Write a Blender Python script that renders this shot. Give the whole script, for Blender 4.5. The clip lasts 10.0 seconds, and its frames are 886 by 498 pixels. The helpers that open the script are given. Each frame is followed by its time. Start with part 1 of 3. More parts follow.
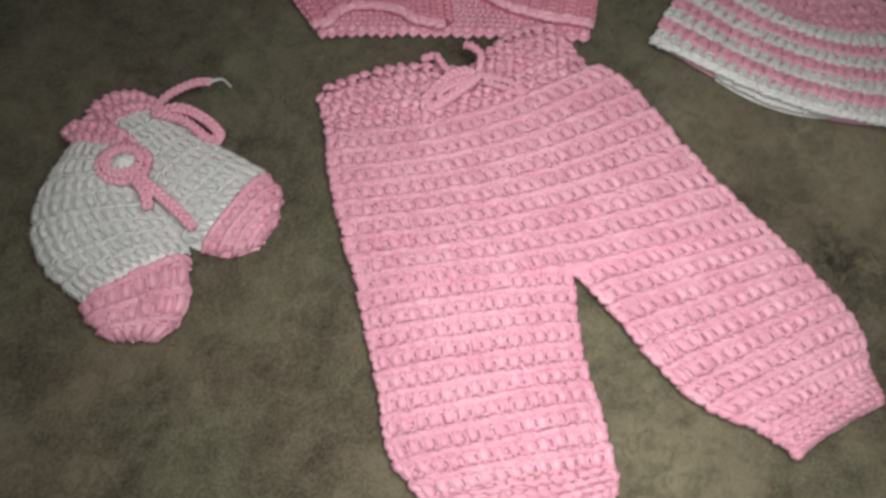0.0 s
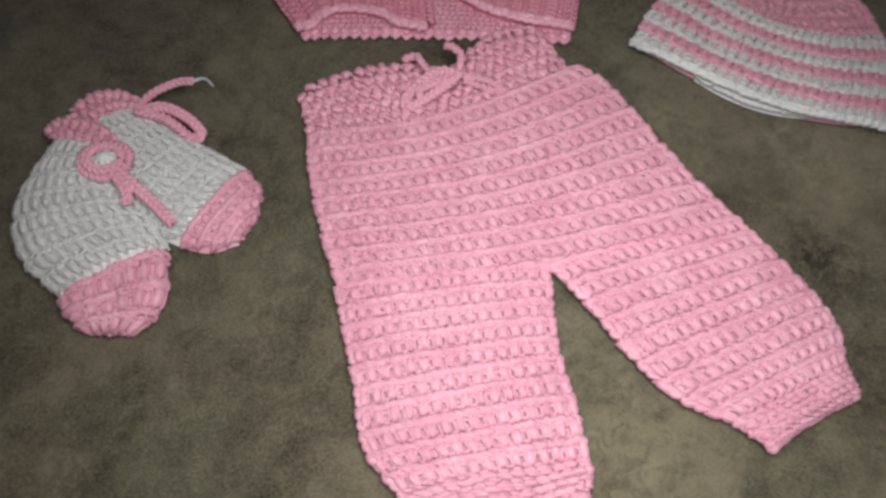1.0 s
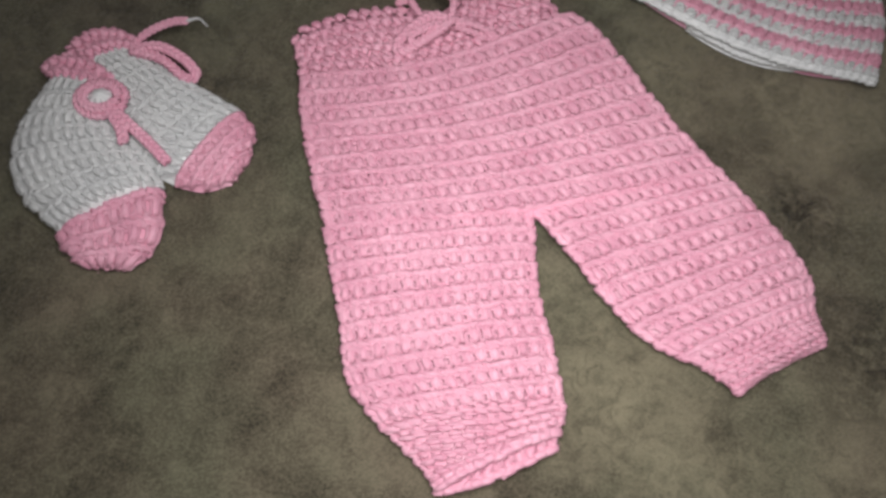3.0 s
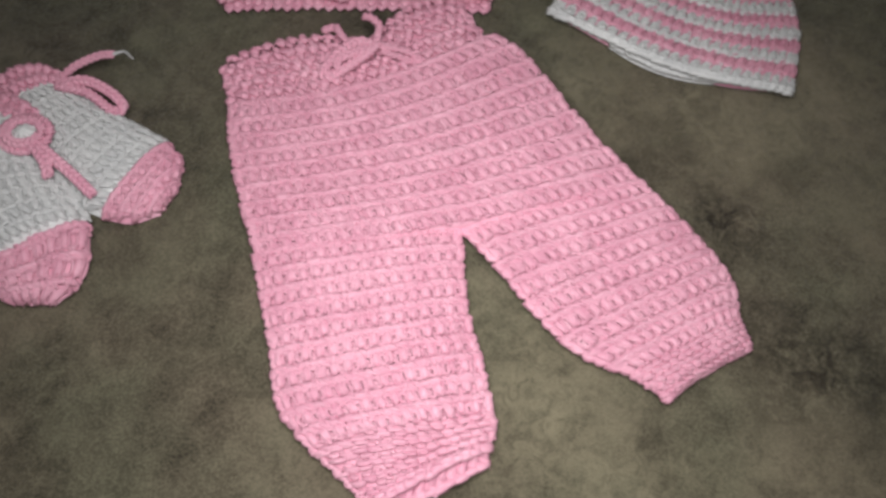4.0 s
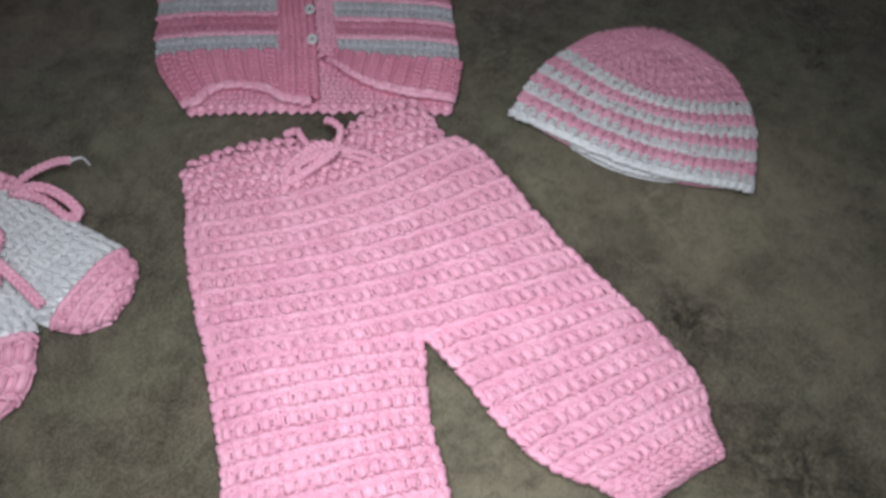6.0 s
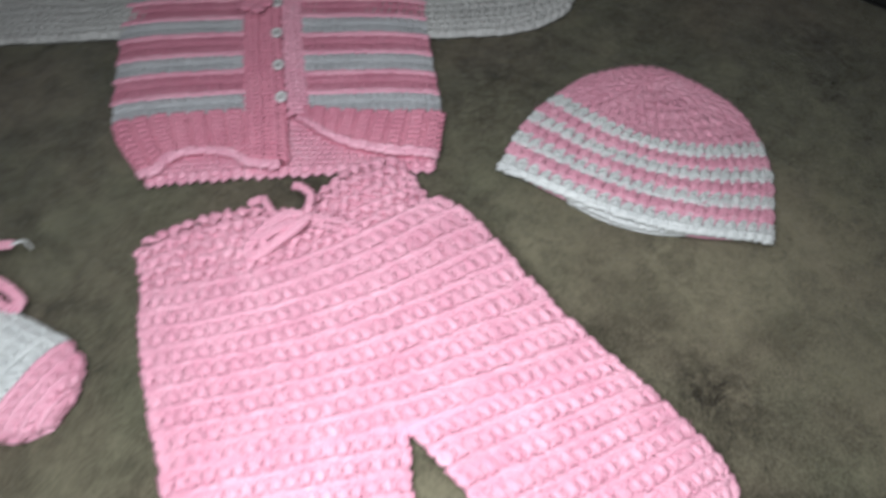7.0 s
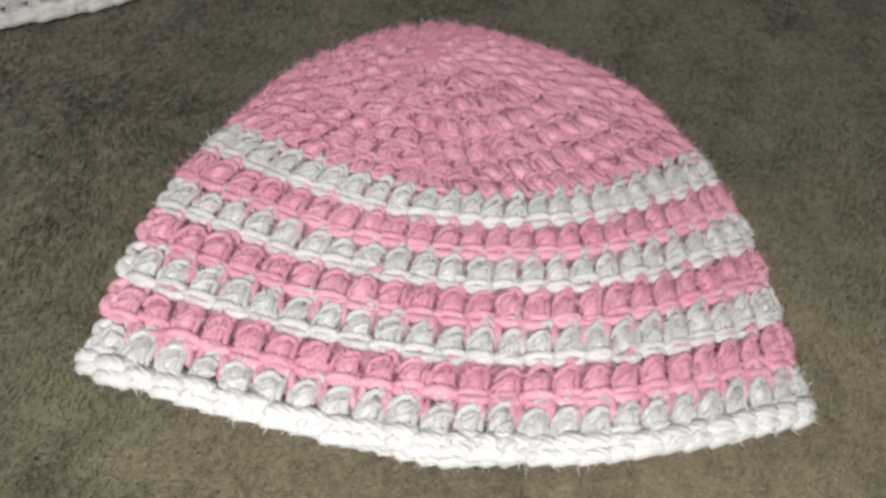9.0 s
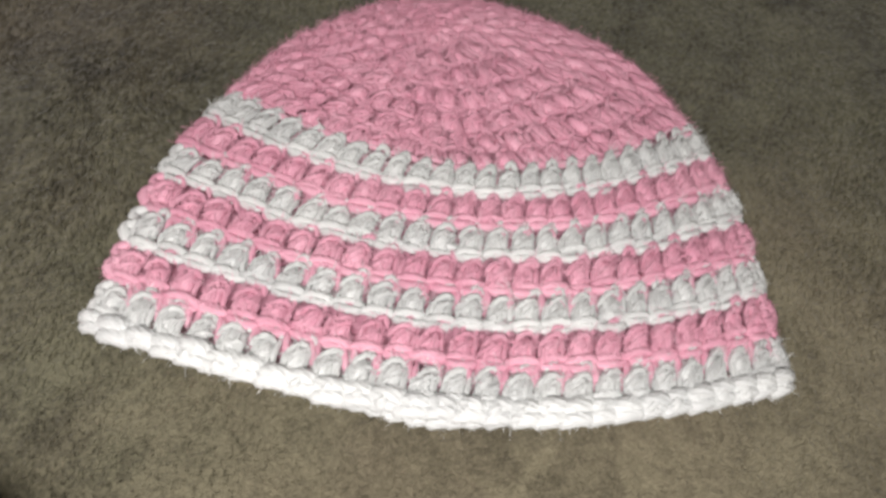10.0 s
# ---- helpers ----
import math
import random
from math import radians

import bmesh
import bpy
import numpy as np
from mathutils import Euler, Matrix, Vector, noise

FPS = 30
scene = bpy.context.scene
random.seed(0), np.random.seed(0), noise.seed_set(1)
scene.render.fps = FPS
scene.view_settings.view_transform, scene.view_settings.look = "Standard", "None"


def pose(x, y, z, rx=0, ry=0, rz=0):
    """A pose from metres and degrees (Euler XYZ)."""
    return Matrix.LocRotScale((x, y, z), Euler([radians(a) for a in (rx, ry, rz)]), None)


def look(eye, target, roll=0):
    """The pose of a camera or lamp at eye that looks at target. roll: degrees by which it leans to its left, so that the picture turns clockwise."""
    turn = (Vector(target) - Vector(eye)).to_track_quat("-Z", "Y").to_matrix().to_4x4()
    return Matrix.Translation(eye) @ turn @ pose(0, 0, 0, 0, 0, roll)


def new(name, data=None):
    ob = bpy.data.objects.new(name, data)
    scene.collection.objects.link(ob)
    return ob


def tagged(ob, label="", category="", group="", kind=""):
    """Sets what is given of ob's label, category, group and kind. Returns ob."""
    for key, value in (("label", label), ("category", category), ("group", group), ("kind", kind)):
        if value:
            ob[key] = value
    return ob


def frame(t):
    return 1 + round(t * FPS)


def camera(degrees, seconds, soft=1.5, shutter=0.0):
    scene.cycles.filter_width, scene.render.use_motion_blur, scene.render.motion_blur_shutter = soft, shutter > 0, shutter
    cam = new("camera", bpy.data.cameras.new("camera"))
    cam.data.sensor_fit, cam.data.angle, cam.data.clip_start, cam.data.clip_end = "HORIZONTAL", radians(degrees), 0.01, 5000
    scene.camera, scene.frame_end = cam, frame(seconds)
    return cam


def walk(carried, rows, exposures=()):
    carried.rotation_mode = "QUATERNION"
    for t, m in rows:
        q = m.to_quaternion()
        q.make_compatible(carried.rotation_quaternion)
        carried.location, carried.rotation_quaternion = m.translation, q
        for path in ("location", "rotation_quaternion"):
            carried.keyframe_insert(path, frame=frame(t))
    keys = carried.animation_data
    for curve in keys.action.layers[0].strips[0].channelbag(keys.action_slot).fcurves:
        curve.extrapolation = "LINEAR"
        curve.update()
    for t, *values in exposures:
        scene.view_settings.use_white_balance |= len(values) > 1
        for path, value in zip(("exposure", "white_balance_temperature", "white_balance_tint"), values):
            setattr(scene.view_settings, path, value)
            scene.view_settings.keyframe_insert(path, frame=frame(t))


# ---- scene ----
cam = camera(60.6, 10.0, soft=3.0, shutter=0.5)
PATH = [
    (0, (0.126, 0.184, 0.404), (0.064, 1.114, -1.365), 1.8),
    (0.5, (0.135, 0.171, 0.402), (0.03, 1.089, -1.372), -0.6),
    (1, (0.142, 0.172, 0.399), (0.068, 1.148, -1.345), 1.4),
    (1.5, (0.126, 0.169, 0.404), (0.065, 1.131, -1.349), 2.5),
    (2, (0.135, 0.162, 0.402), (0.033, 1.053, -1.386), 0.9),
    (3.3, (0.158, 0.168, 0.412), (0.113, 1.013, -1.4), 3.9),
    (3.5, (0.162, 0.166, 0.412), (0.13, 1.065, -1.374), 4.7),
    (4, (0.182, 0.165, 0.412), (0.165, 1.078, -1.367), 3.3),
    (4.5, (0.188, 0.162, 0.412), (0.198, 1.075, -1.368), 4.4),
    (5, (0.186, 0.163, 0.409), (0.204, 1.053, -1.383), 4.8),
    (5.5, (0.186, 0.162, 0.409), (0.196, 1.092, -1.362), 4.8),
    (5.7, (0.19, 0.171, 0.41), (0.208, 1.199, -1.305), 4.2),
    (6.8, (0.199, 0.204, 0.393), (0.169, 1.371, -1.231), 2.1),
    (7, (0.209, 0.228, 0.378), (0.191, 1.417, -1.23), 0.1),
    (7.5, (0.24, 0.34, 0.32), (0.287, 1.462, -1.335), -1.7),
    (8, (0.281, 0.423, 0.235), (0.552, 1.518, -1.417), 2.0),
    (8.5, (0.294, 0.448, 0.186), (0.649, 1.511, -1.47), 3.2),
    (9, (0.297, 0.468, 0.177), (0.66, 1.552, -1.464), 3.0),
    (9.5, (0.3, 0.468, 0.178), (0.665, 1.524, -1.481), 3.4),
    (10, (0.3, 0.464, 0.181), (0.626, 1.491, -1.504), 3.2),
]
EXPOSURES = [(0.0, -0.06, 6500, 10), (1.0, -0.06, 6400, 12), (3.5, -0.08, 6300, 14), (4.5, -0.06, 6350, 13), (5.0, -0.06, 5800, 14), (5.5, -0.04, 5750, 14), (7.0, 0.48, 5850, 7), (7.5, 0.84, 5850, 5), (8.0, 1.34, 6350, 8), (9.0, 1.02, 6550, 13), (10.0, 1.0, 6550, 13)]
walk(cam, [(t, look(eye, target, roll)) for t, eye, target, roll in PATH], EXPOSURES)


# ---- light ----
world = bpy.data.worlds.new("world")
scene.world = world
world.use_nodes = True
world.node_tree.nodes["Background"].inputs[0].default_value = (0.9, 0.95, 1.0, 1)
world.node_tree.nodes["Background"].inputs[1].default_value = 0.045


def lamp(name, kind, place, target, power, size, colour):
    data = bpy.data.lights.new(name, kind)
    data.energy, data.color = power, colour
    if kind == "AREA":
        data.shape, data.size = "DISK", size
    else:
        data.shadow_soft_size = size
    ob = new(name, data)
    ob.matrix_world = look(place, target)
    return ob


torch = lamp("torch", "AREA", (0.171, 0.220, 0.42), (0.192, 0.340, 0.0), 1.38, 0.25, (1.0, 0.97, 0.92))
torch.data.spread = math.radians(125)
# soft fill from overhead, no lamp known there; added to lift the shadows
lamp("overhead_fill", "AREA", (0.4, 0.2, 2.3), (0.4, 0.2, 0.0), 2.0, 0.5, (1.0, 0.94, 0.86))

# ---- materials ----
rng = np.random.default_rng(7)


def tree_of(name, rough):
    m = bpy.data.materials.new(name)
    m.use_nodes = True
    nt = m.node_tree
    b = nt.nodes["Principled BSDF"]
    b.inputs["Roughness"].default_value = rough
    return m, nt, b


def add(nt, kind, **values):
    n = nt.nodes.new(kind)
    for k, v in values.items():
        n.inputs[k].default_value = v
    return n


def mix(nt, fac, a, b, blend="MIX"):
    n = nt.nodes.new("ShaderNodeMix")
    n.data_type, n.blend_type = "RGBA", blend
    for socket, v in ((n.inputs[0], fac), (n.inputs[6], a), (n.inputs[7], b)):
        if isinstance(v, bpy.types.NodeSocket):
            nt.links.new(v, socket)
        else:
            socket.default_value = v
    return n.outputs[2]


def ramp(nt, src, lo, hi):
    n = add(nt, "ShaderNodeMapRange")
    n.inputs[1].default_value, n.inputs[2].default_value = lo, hi
    nt.links.new(src, n.inputs[0])
    return n.outputs[0]


def maths(nt, op, a, b=0.0):
    n = nt.nodes.new("ShaderNodeMath")
    n.operation = op
    for socket, v in zip(n.inputs, (a, b)):
        if isinstance(v, bpy.types.NodeSocket):
            nt.links.new(v, socket)
        else:
            socket.default_value = v
    return n.outputs[0]


def yarn(name, dark, light, ply=1.0):
    """Soft acrylic yarn: twisted plies along each strand, fibre flecks, slightly uneven dye."""
    m, nt, b = tree_of(name, 0.38)
    co = nt.nodes.new("ShaderNodeTexCoord")
    sep = nt.nodes.new("ShaderNodeSeparateXYZ")
    nt.links.new(co.outputs["UV"], sep.inputs[0])
    wav = maths(nt, "SINE", maths(nt, "MULTIPLY", maths(nt, "ADD", sep.outputs[0], sep.outputs[1]), 6.2832 * 8))
    fine = add(nt, "ShaderNodeTexNoise", Scale=900.0, Detail=3.0)
    broad = add(nt, "ShaderNodeTexNoise", Scale=45.0, Detail=2.0)
    for n in (fine, broad):
        nt.links.new(co.outputs["Object"], n.inputs["Vector"])
    isl = nt.nodes.new("ShaderNodeNewGeometry").outputs["Random Per Island"]
    # fibres lie along the strand, a little twisted
    lay = nt.nodes.new("ShaderNodeCombineXYZ")
    nt.links.new(maths(nt, "MULTIPLY", sep.outputs[0], 3.0), lay.inputs[0])
    nt.links.new(maths(nt, "MULTIPLY", maths(nt, "ADD", sep.outputs[1], maths(nt, "MULTIPLY", sep.outputs[0], 0.5)), 24.0), lay.inputs[1])
    nt.links.new(maths(nt, "MULTIPLY", isl, 50.0), lay.inputs[2])
    fibre = add(nt, "ShaderNodeTexNoise", Scale=1.0, Detail=3.0, Roughness=0.6)
    nt.links.new(lay.outputs[0], fibre.inputs["Vector"])
    fine_f = maths(nt, "ADD", maths(nt, "MULTIPLY", ramp(nt, fine.outputs[0], 0.3, 0.7), 0.35), maths(nt, "MULTIPLY", ramp(nt, fibre.outputs[0], 0.3, 0.7), 0.65))
    f = maths(nt, "ADD", maths(nt, "MULTIPLY", isl, 0.25), maths(nt, "MULTIPLY", fine_f, 0.5))
    f = maths(nt, "ADD", f, maths(nt, "MULTIPLY", ramp(nt, broad.outputs[0], 0.35, 0.65), 0.25))
    nt.links.new(mix(nt, f, (*dark, 1), (*light, 1)), b.inputs["Base Color"])
    h = maths(nt, "ADD", maths(nt, "MULTIPLY", wav, 0.14 * ply), maths(nt, "MULTIPLY", fibre.outputs[0], 0.8))
    bump = add(nt, "ShaderNodeBump", Strength=0.75, Distance=0.0006)
    nt.links.new(h, bump.inputs["Height"])
    nt.links.new(bump.outputs[0], b.inputs["Normal"])
    b.inputs["Sheen Weight"].default_value = 0.06
    b.inputs["Sheen Roughness"].default_value = 0.5
    b.inputs["Sheen Tint"].default_value = (*light, 1)
    b.inputs["Specular IOR Level"].default_value = 0.5
    return m


PINK = yarn("pink_yarn", (0.68, 0.275, 0.395), (0.93, 0.535, 0.65))
PINK_DEEP = yarn("deep_pink_yarn", (0.60, 0.20, 0.30), (0.83, 0.38, 0.50))
WHITE = yarn("white_yarn", (0.60, 0.62, 0.63), (0.84, 0.86, 0.85))
PINK_MID = yarn("rose_yarn", (0.62, 0.21, 0.31), (0.82, 0.36, 0.47))
ECRU = yarn("off_white_yarn", (0.42, 0.42, 0.415), (0.68, 0.68, 0.67))
GREY = yarn("pale_grey_yarn", (0.46, 0.47, 0.50), (0.72, 0.73, 0.76))


def carpet_material(name, pile_up):
    """Short brown-olive plush: brushed light and dark patches, fibre grain, a few dark smudges, painted shade and lit
    pools.
    """
    m, nt, b = tree_of(name, 0.9)
    co = nt.nodes.new("ShaderNodeTexCoord")
    pos = co.outputs["Object"]

    def tex(scale, detail, rough=0.55, warp=0.0):
        n = add(nt, "ShaderNodeTexNoise", Scale=scale, Detail=detail, Roughness=rough, Distortion=warp)
        nt.links.new(pos, n.inputs["Vector"])
        return n.outputs[0]

    patch_f = ramp(nt, tex(13.0, 5.0, 0.62, 0.8), 0.38, 0.62)
    mott = ramp(nt, tex(55.0, 4.0, 0.6, 0.4), 0.3, 0.7)
    grain = tex(1300.0, 3.0, 0.7)
    pile = tex(420.0, 2.0, 0.6)
    f = maths(nt, "ADD", maths(nt, "MULTIPLY", patch_f, 0.36), maths(nt, "MULTIPLY", mott, 0.36))
    tuft = ramp(nt, tex(620.0, 2.0, 0.6), 0.40, 0.62)
    isl = nt.nodes.new("ShaderNodeNewGeometry").outputs["Random Per Island"]
    f = maths(nt, "ADD", f, maths(nt, "MULTIPLY", ramp(nt, grain, 0.35, 0.65), 0.30))
    f = maths(nt, "ADD", f, maths(nt, "MULTIPLY", tuft, 0.30))
    f = maths(nt, "ADD", f, maths(nt, "MULTIPLY", maths(nt, "SUBTRACT", isl, 0.58), 0.55))
    col = mix(nt, f, (0.012, 0.010, 0.007, 1), mix(nt, ramp(nt, tex(7.0, 3.0), 0.40, 0.60), (0.184, 0.158, 0.110, 1), (0.172, 0.165, 0.109, 1)))
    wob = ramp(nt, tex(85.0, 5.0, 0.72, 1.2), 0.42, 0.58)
    warp = add(nt, "ShaderNodeTexNoise", Scale=38.0, Detail=4.0)
    nt.links.new(pos, warp.inputs["Vector"])
    bent = nt.nodes.new("ShaderNodeVectorMath")
    bent.operation = "MULTIPLY_ADD"
    nt.links.new(warp.outputs["Color"], bent.inputs[0])
    bent.inputs[1].default_value = (0.07, 0.07, 0.0)
    bent.inputs[2].default_value = (-0.035, -0.035, 0.0)
    moved = nt.nodes.new("ShaderNodeVectorMath")
    nt.links.new(bent.outputs[0], moved.inputs[0])
    nt.links.new(pos, moved.inputs[1])
    # dark smudges; the last three are shade painted where the torch falls off
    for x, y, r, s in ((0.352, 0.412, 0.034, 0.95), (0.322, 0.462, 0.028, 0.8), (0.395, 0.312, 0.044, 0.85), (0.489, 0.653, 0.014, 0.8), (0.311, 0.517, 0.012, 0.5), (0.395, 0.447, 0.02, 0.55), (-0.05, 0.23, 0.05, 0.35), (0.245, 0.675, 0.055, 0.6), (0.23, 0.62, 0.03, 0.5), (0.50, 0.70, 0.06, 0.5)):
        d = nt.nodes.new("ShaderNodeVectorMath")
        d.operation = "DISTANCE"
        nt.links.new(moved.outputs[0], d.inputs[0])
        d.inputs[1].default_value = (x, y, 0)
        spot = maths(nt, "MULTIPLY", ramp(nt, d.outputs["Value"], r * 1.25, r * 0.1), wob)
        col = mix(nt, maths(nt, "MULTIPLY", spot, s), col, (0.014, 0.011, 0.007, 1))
    # pools of torch light painted into the colour as paler patches
    for x, y, r, s in ((0.238, 0.292, 0.055, 0.75), (0.285, 0.245, 0.05, 0.6), (0.385, 0.245, 0.06, 0.5), (0.20, 0.345, 0.02, 0.5), (0.385, 0.485, 0.06, 0.5), (0.44, 0.53, 0.06, 0.5), (0.35, 0.488, 0.05, 0.65), (0.27, 0.51, 0.045, 0.6), (0.47, 0.42, 0.05, 0.4)):
        d = nt.nodes.new("ShaderNodeVectorMath")
        d.operation = "DISTANCE"
        nt.links.new(moved.outputs[0], d.inputs[0])
        d.inputs[1].default_value = (x, y, 0)
        spot = maths(nt, "MULTIPLY", ramp(nt, d.outputs["Value"], r * 1.25, r * 0.2), maths(nt, "ADD", maths(nt, "MULTIPLY", wob, 0.6), 0.4))
        col = mix(nt, maths(nt, "MULTIPLY", spot, s), col, mix(nt, grain, (0.20, 0.175, 0.115, 1), (0.34, 0.31, 0.21, 1)))
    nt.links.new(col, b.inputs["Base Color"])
    h = maths(nt, "ADD", maths(nt, "MULTIPLY", grain, 0.8), maths(nt, "ADD", pile, maths(nt, "MULTIPLY", mott, 0.6)))
    bump = add(nt, "ShaderNodeBump", Strength=0.8, Distance=0.0012)
    nt.links.new(h, bump.inputs["Height"])
    if pile_up:
        # thin fibres take their light from above, like the nap as a whole
        tip_n = add(nt, "ShaderNodeTexNoise", Scale=700.0, Detail=2.0)
        nt.links.new(pos, tip_n.inputs["Vector"])
        ma = nt.nodes.new("ShaderNodeVectorMath")
        ma.operation = "MULTIPLY_ADD"
        nt.links.new(tip_n.outputs["Color"], ma.inputs[0])
        ma.inputs[1].default_value = (1.2, 1.2, 0.0)
        ma.inputs[2].default_value = (-0.6, -0.6, 1.0)
        no = nt.nodes.new("ShaderNodeVectorMath")
        no.operation = "NORMALIZE"
        nt.links.new(ma.outputs[0], no.inputs[0])
        nt.links.new(no.outputs[0], b.inputs["Normal"])
    else:
        nt.links.new(bump.outputs[0], b.inputs["Normal"])
    b.inputs["Sheen Weight"].default_value = 0.25
    b.inputs["Sheen Roughness"].default_value = 0.4
    b.inputs["Specular IOR Level"].default_value = 0.15
    return m


def plain(name, a, c, scale, rough=0.6):
    m, nt, b = tree_of(name, rough)
    co = nt.nodes.new("ShaderNodeTexCoord")
    n = add(nt, "ShaderNodeTexNoise", Scale=scale, Detail=4.0)
    nt.links.new(co.outputs["Object"], n.inputs["Vector"])
    nt.links.new(mix(nt, n.outputs[0], (*a, 1), (*c, 1)), b.inputs["Base Color"])
    bump = add(nt, "ShaderNodeBump", Strength=0.2, Distance=0.002)
    nt.links.new(n.outputs[0], bump.inputs["Height"])
    nt.links.new(bump.outputs[0], b.inputs["Normal"])
    return m


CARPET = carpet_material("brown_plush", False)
PILE = carpet_material("plush_fibre", True)
PAINT = plain("wall_paint", (0.62, 0.6, 0.56), (0.7, 0.68, 0.64), 30.0)
BLACK = plain("black_fabric", (0.01, 0.01, 0.011), (0.025, 0.024, 0.024), 200.0, 0.8)
PEARL = plain("pearl_plastic", (0.5, 0.49, 0.5), (0.75, 0.73, 0.74), 60.0, 0.25)


# ---- builders ----
def mesh_from(name, verts, quads, material, uv=None, smooth=True):
    me = bpy.data.meshes.new(name)
    verts, quads = np.asarray(verts, np.float32).reshape(-1, 3), np.asarray(quads, np.int32).reshape(-1, 4)
    n = len(quads)
    me.vertices.add(len(verts))
    me.vertices.foreach_set("co", verts.ravel())
    me.loops.add(4 * n)
    me.loops.foreach_set("vertex_index", quads.ravel())
    me.polygons.add(n)
    me.polygons.foreach_set("loop_start", np.arange(0, 4 * n, 4, dtype=np.int32))
    me.polygons.foreach_set("use_smooth", np.full(n, smooth))
    me.update(calc_edges=True)
    if uv is not None:
        me.uv_layers.new(name="UVMap").data.foreach_set("uv", np.asarray(uv, np.float32).ravel())
    me.materials.append(material)
    return me


def thing(name, x, y, label, category, group=""):
    ob = new(name)
    ob.location = (x, y, 0)
    ob.empty_display_size = 0.02
    return tagged(ob, label, category, group)


def part(name, me, parent, label=""):
    ob = new(name, me)
    ob.parent = parent
    at, p = Vector(), parent
    while p is not None:
        at, p = at + p.location, p.parent
    ob.location = -at
    return tagged(ob, label)


def curve(*pts):
    """A smooth line through a few plan points; takes shares of its length, 0 to 1."""
    p = np.array(pts, float)
    if len(p) == 2:
        return lambda v: p[0] + (p[1] - p[0]) * np.asarray(v)[..., None]
    q = np.vstack([2 * p[0] - p[1], p, 2 * p[-1] - p[-2]])
    s = np.linspace(0, 1, 16, endpoint=False)[:, None]
    d = [0.5 * (2 * b + (c - a) * s + (2 * a - 5 * b + 4 * c - e) * s**2 + (3 * b - a - 3 * c + e) * s**3) for a, b, c, e in zip(q, q[1:], q[2:], q[3:])]
    d = np.vstack(d + [p[-1:]])
    L = np.concatenate([[0], np.cumsum(np.linalg.norm(np.diff(d, axis=0), axis=1))])
    L /= L[-1]

    def at(v):
        v = np.asarray(v, float)
        w = np.clip(v, 0, 1)
        out = np.stack([np.interp(w, L, d[:, k]) for k in range(d.shape[1])], -1)
        lo, hi = d[1] - d[0], d[-1] - d[-2]
        return out + np.minimum(v, 0)[..., None] * lo / L[1] + np.maximum(v - 1, 0)[..., None] * hi / (1 - L[-2])
    return at


def cloth(edges, height, low=0.004, power=3.0, mid=0.5, ends=(0, 0), dents=(), swell=None):
    """A flat-lying hollow piece between side lines: u across it, v along it, rounded down at its sides.
    ends: how far from each end (share of v) the cloth slopes down; dents: x, y, radius, depth."""
    def S(u, v):
        u, v = np.broadcast_arrays(np.asarray(u, float), np.asarray(v, float))
        a, b = edges[0](v), edges[-1](v)
        w = u[..., None]
        if len(edges) == 2:
            xy = a + (b - a) * w
        else:
            c = edges[1](v)
            xy = a * (w - mid) * (w - 1) / mid + c * w * (w - 1) / (mid * (mid - 1)) + b * w * (w - mid) / (1 - mid)
        k = np.sqrt(np.maximum(1 - np.abs(2 * np.clip(u, 0, 1) - 1) ** power, 0.0))
        hv = np.ones_like(u)
        if ends[0]:
            hv = hv * np.sqrt(np.clip(1 - np.clip(1 - v / ends[0], 0, 1) ** 2, 0.0, 1))
        if ends[1]:
            hv = hv * np.sqrt(np.clip(1 - np.clip(1 - (1 - v) / ends[1], 0, 1) ** 2, 0.0, 1))
        h = height if swell is None else height * swell(v)
        z = (low(u, v) if callable(low) else low) + h * k * hv
        for x, y, r, depth in dents:
            z = z - depth * np.exp(-((xy[..., 0] - x) ** 2 + (xy[..., 1] - y) ** 2) / r**2)
        return np.concatenate([xy, np.maximum(z, 0.0025)[..., None]], -1)
    return S


WRAPPED = []


def normals(S, u, v):
    e = 0.01
    u1, u0, v1, v0 = u + e, u - e, v + e, v - e
    if S not in WRAPPED:
        u1, u0 = np.clip(u1, 0.005, 0.995), np.clip(u0, 0.005, 0.995)
    n = np.cross(S(u1, v) - S(u0 - 1e-6, v), S(u, v1) - S(u, v0))
    n /= np.linalg.norm(n, axis=-1, keepdims=True) + 1e-12
    n = np.where(n[..., 2:] < 0, -n, n)
    n[..., 2] = np.maximum(n[..., 2], 0.15)
    return n / np.linalg.norm(n, axis=-1, keepdims=True)


def spline(ctrl, k):
    return curve(*ctrl)(np.linspace(0, 1, k))


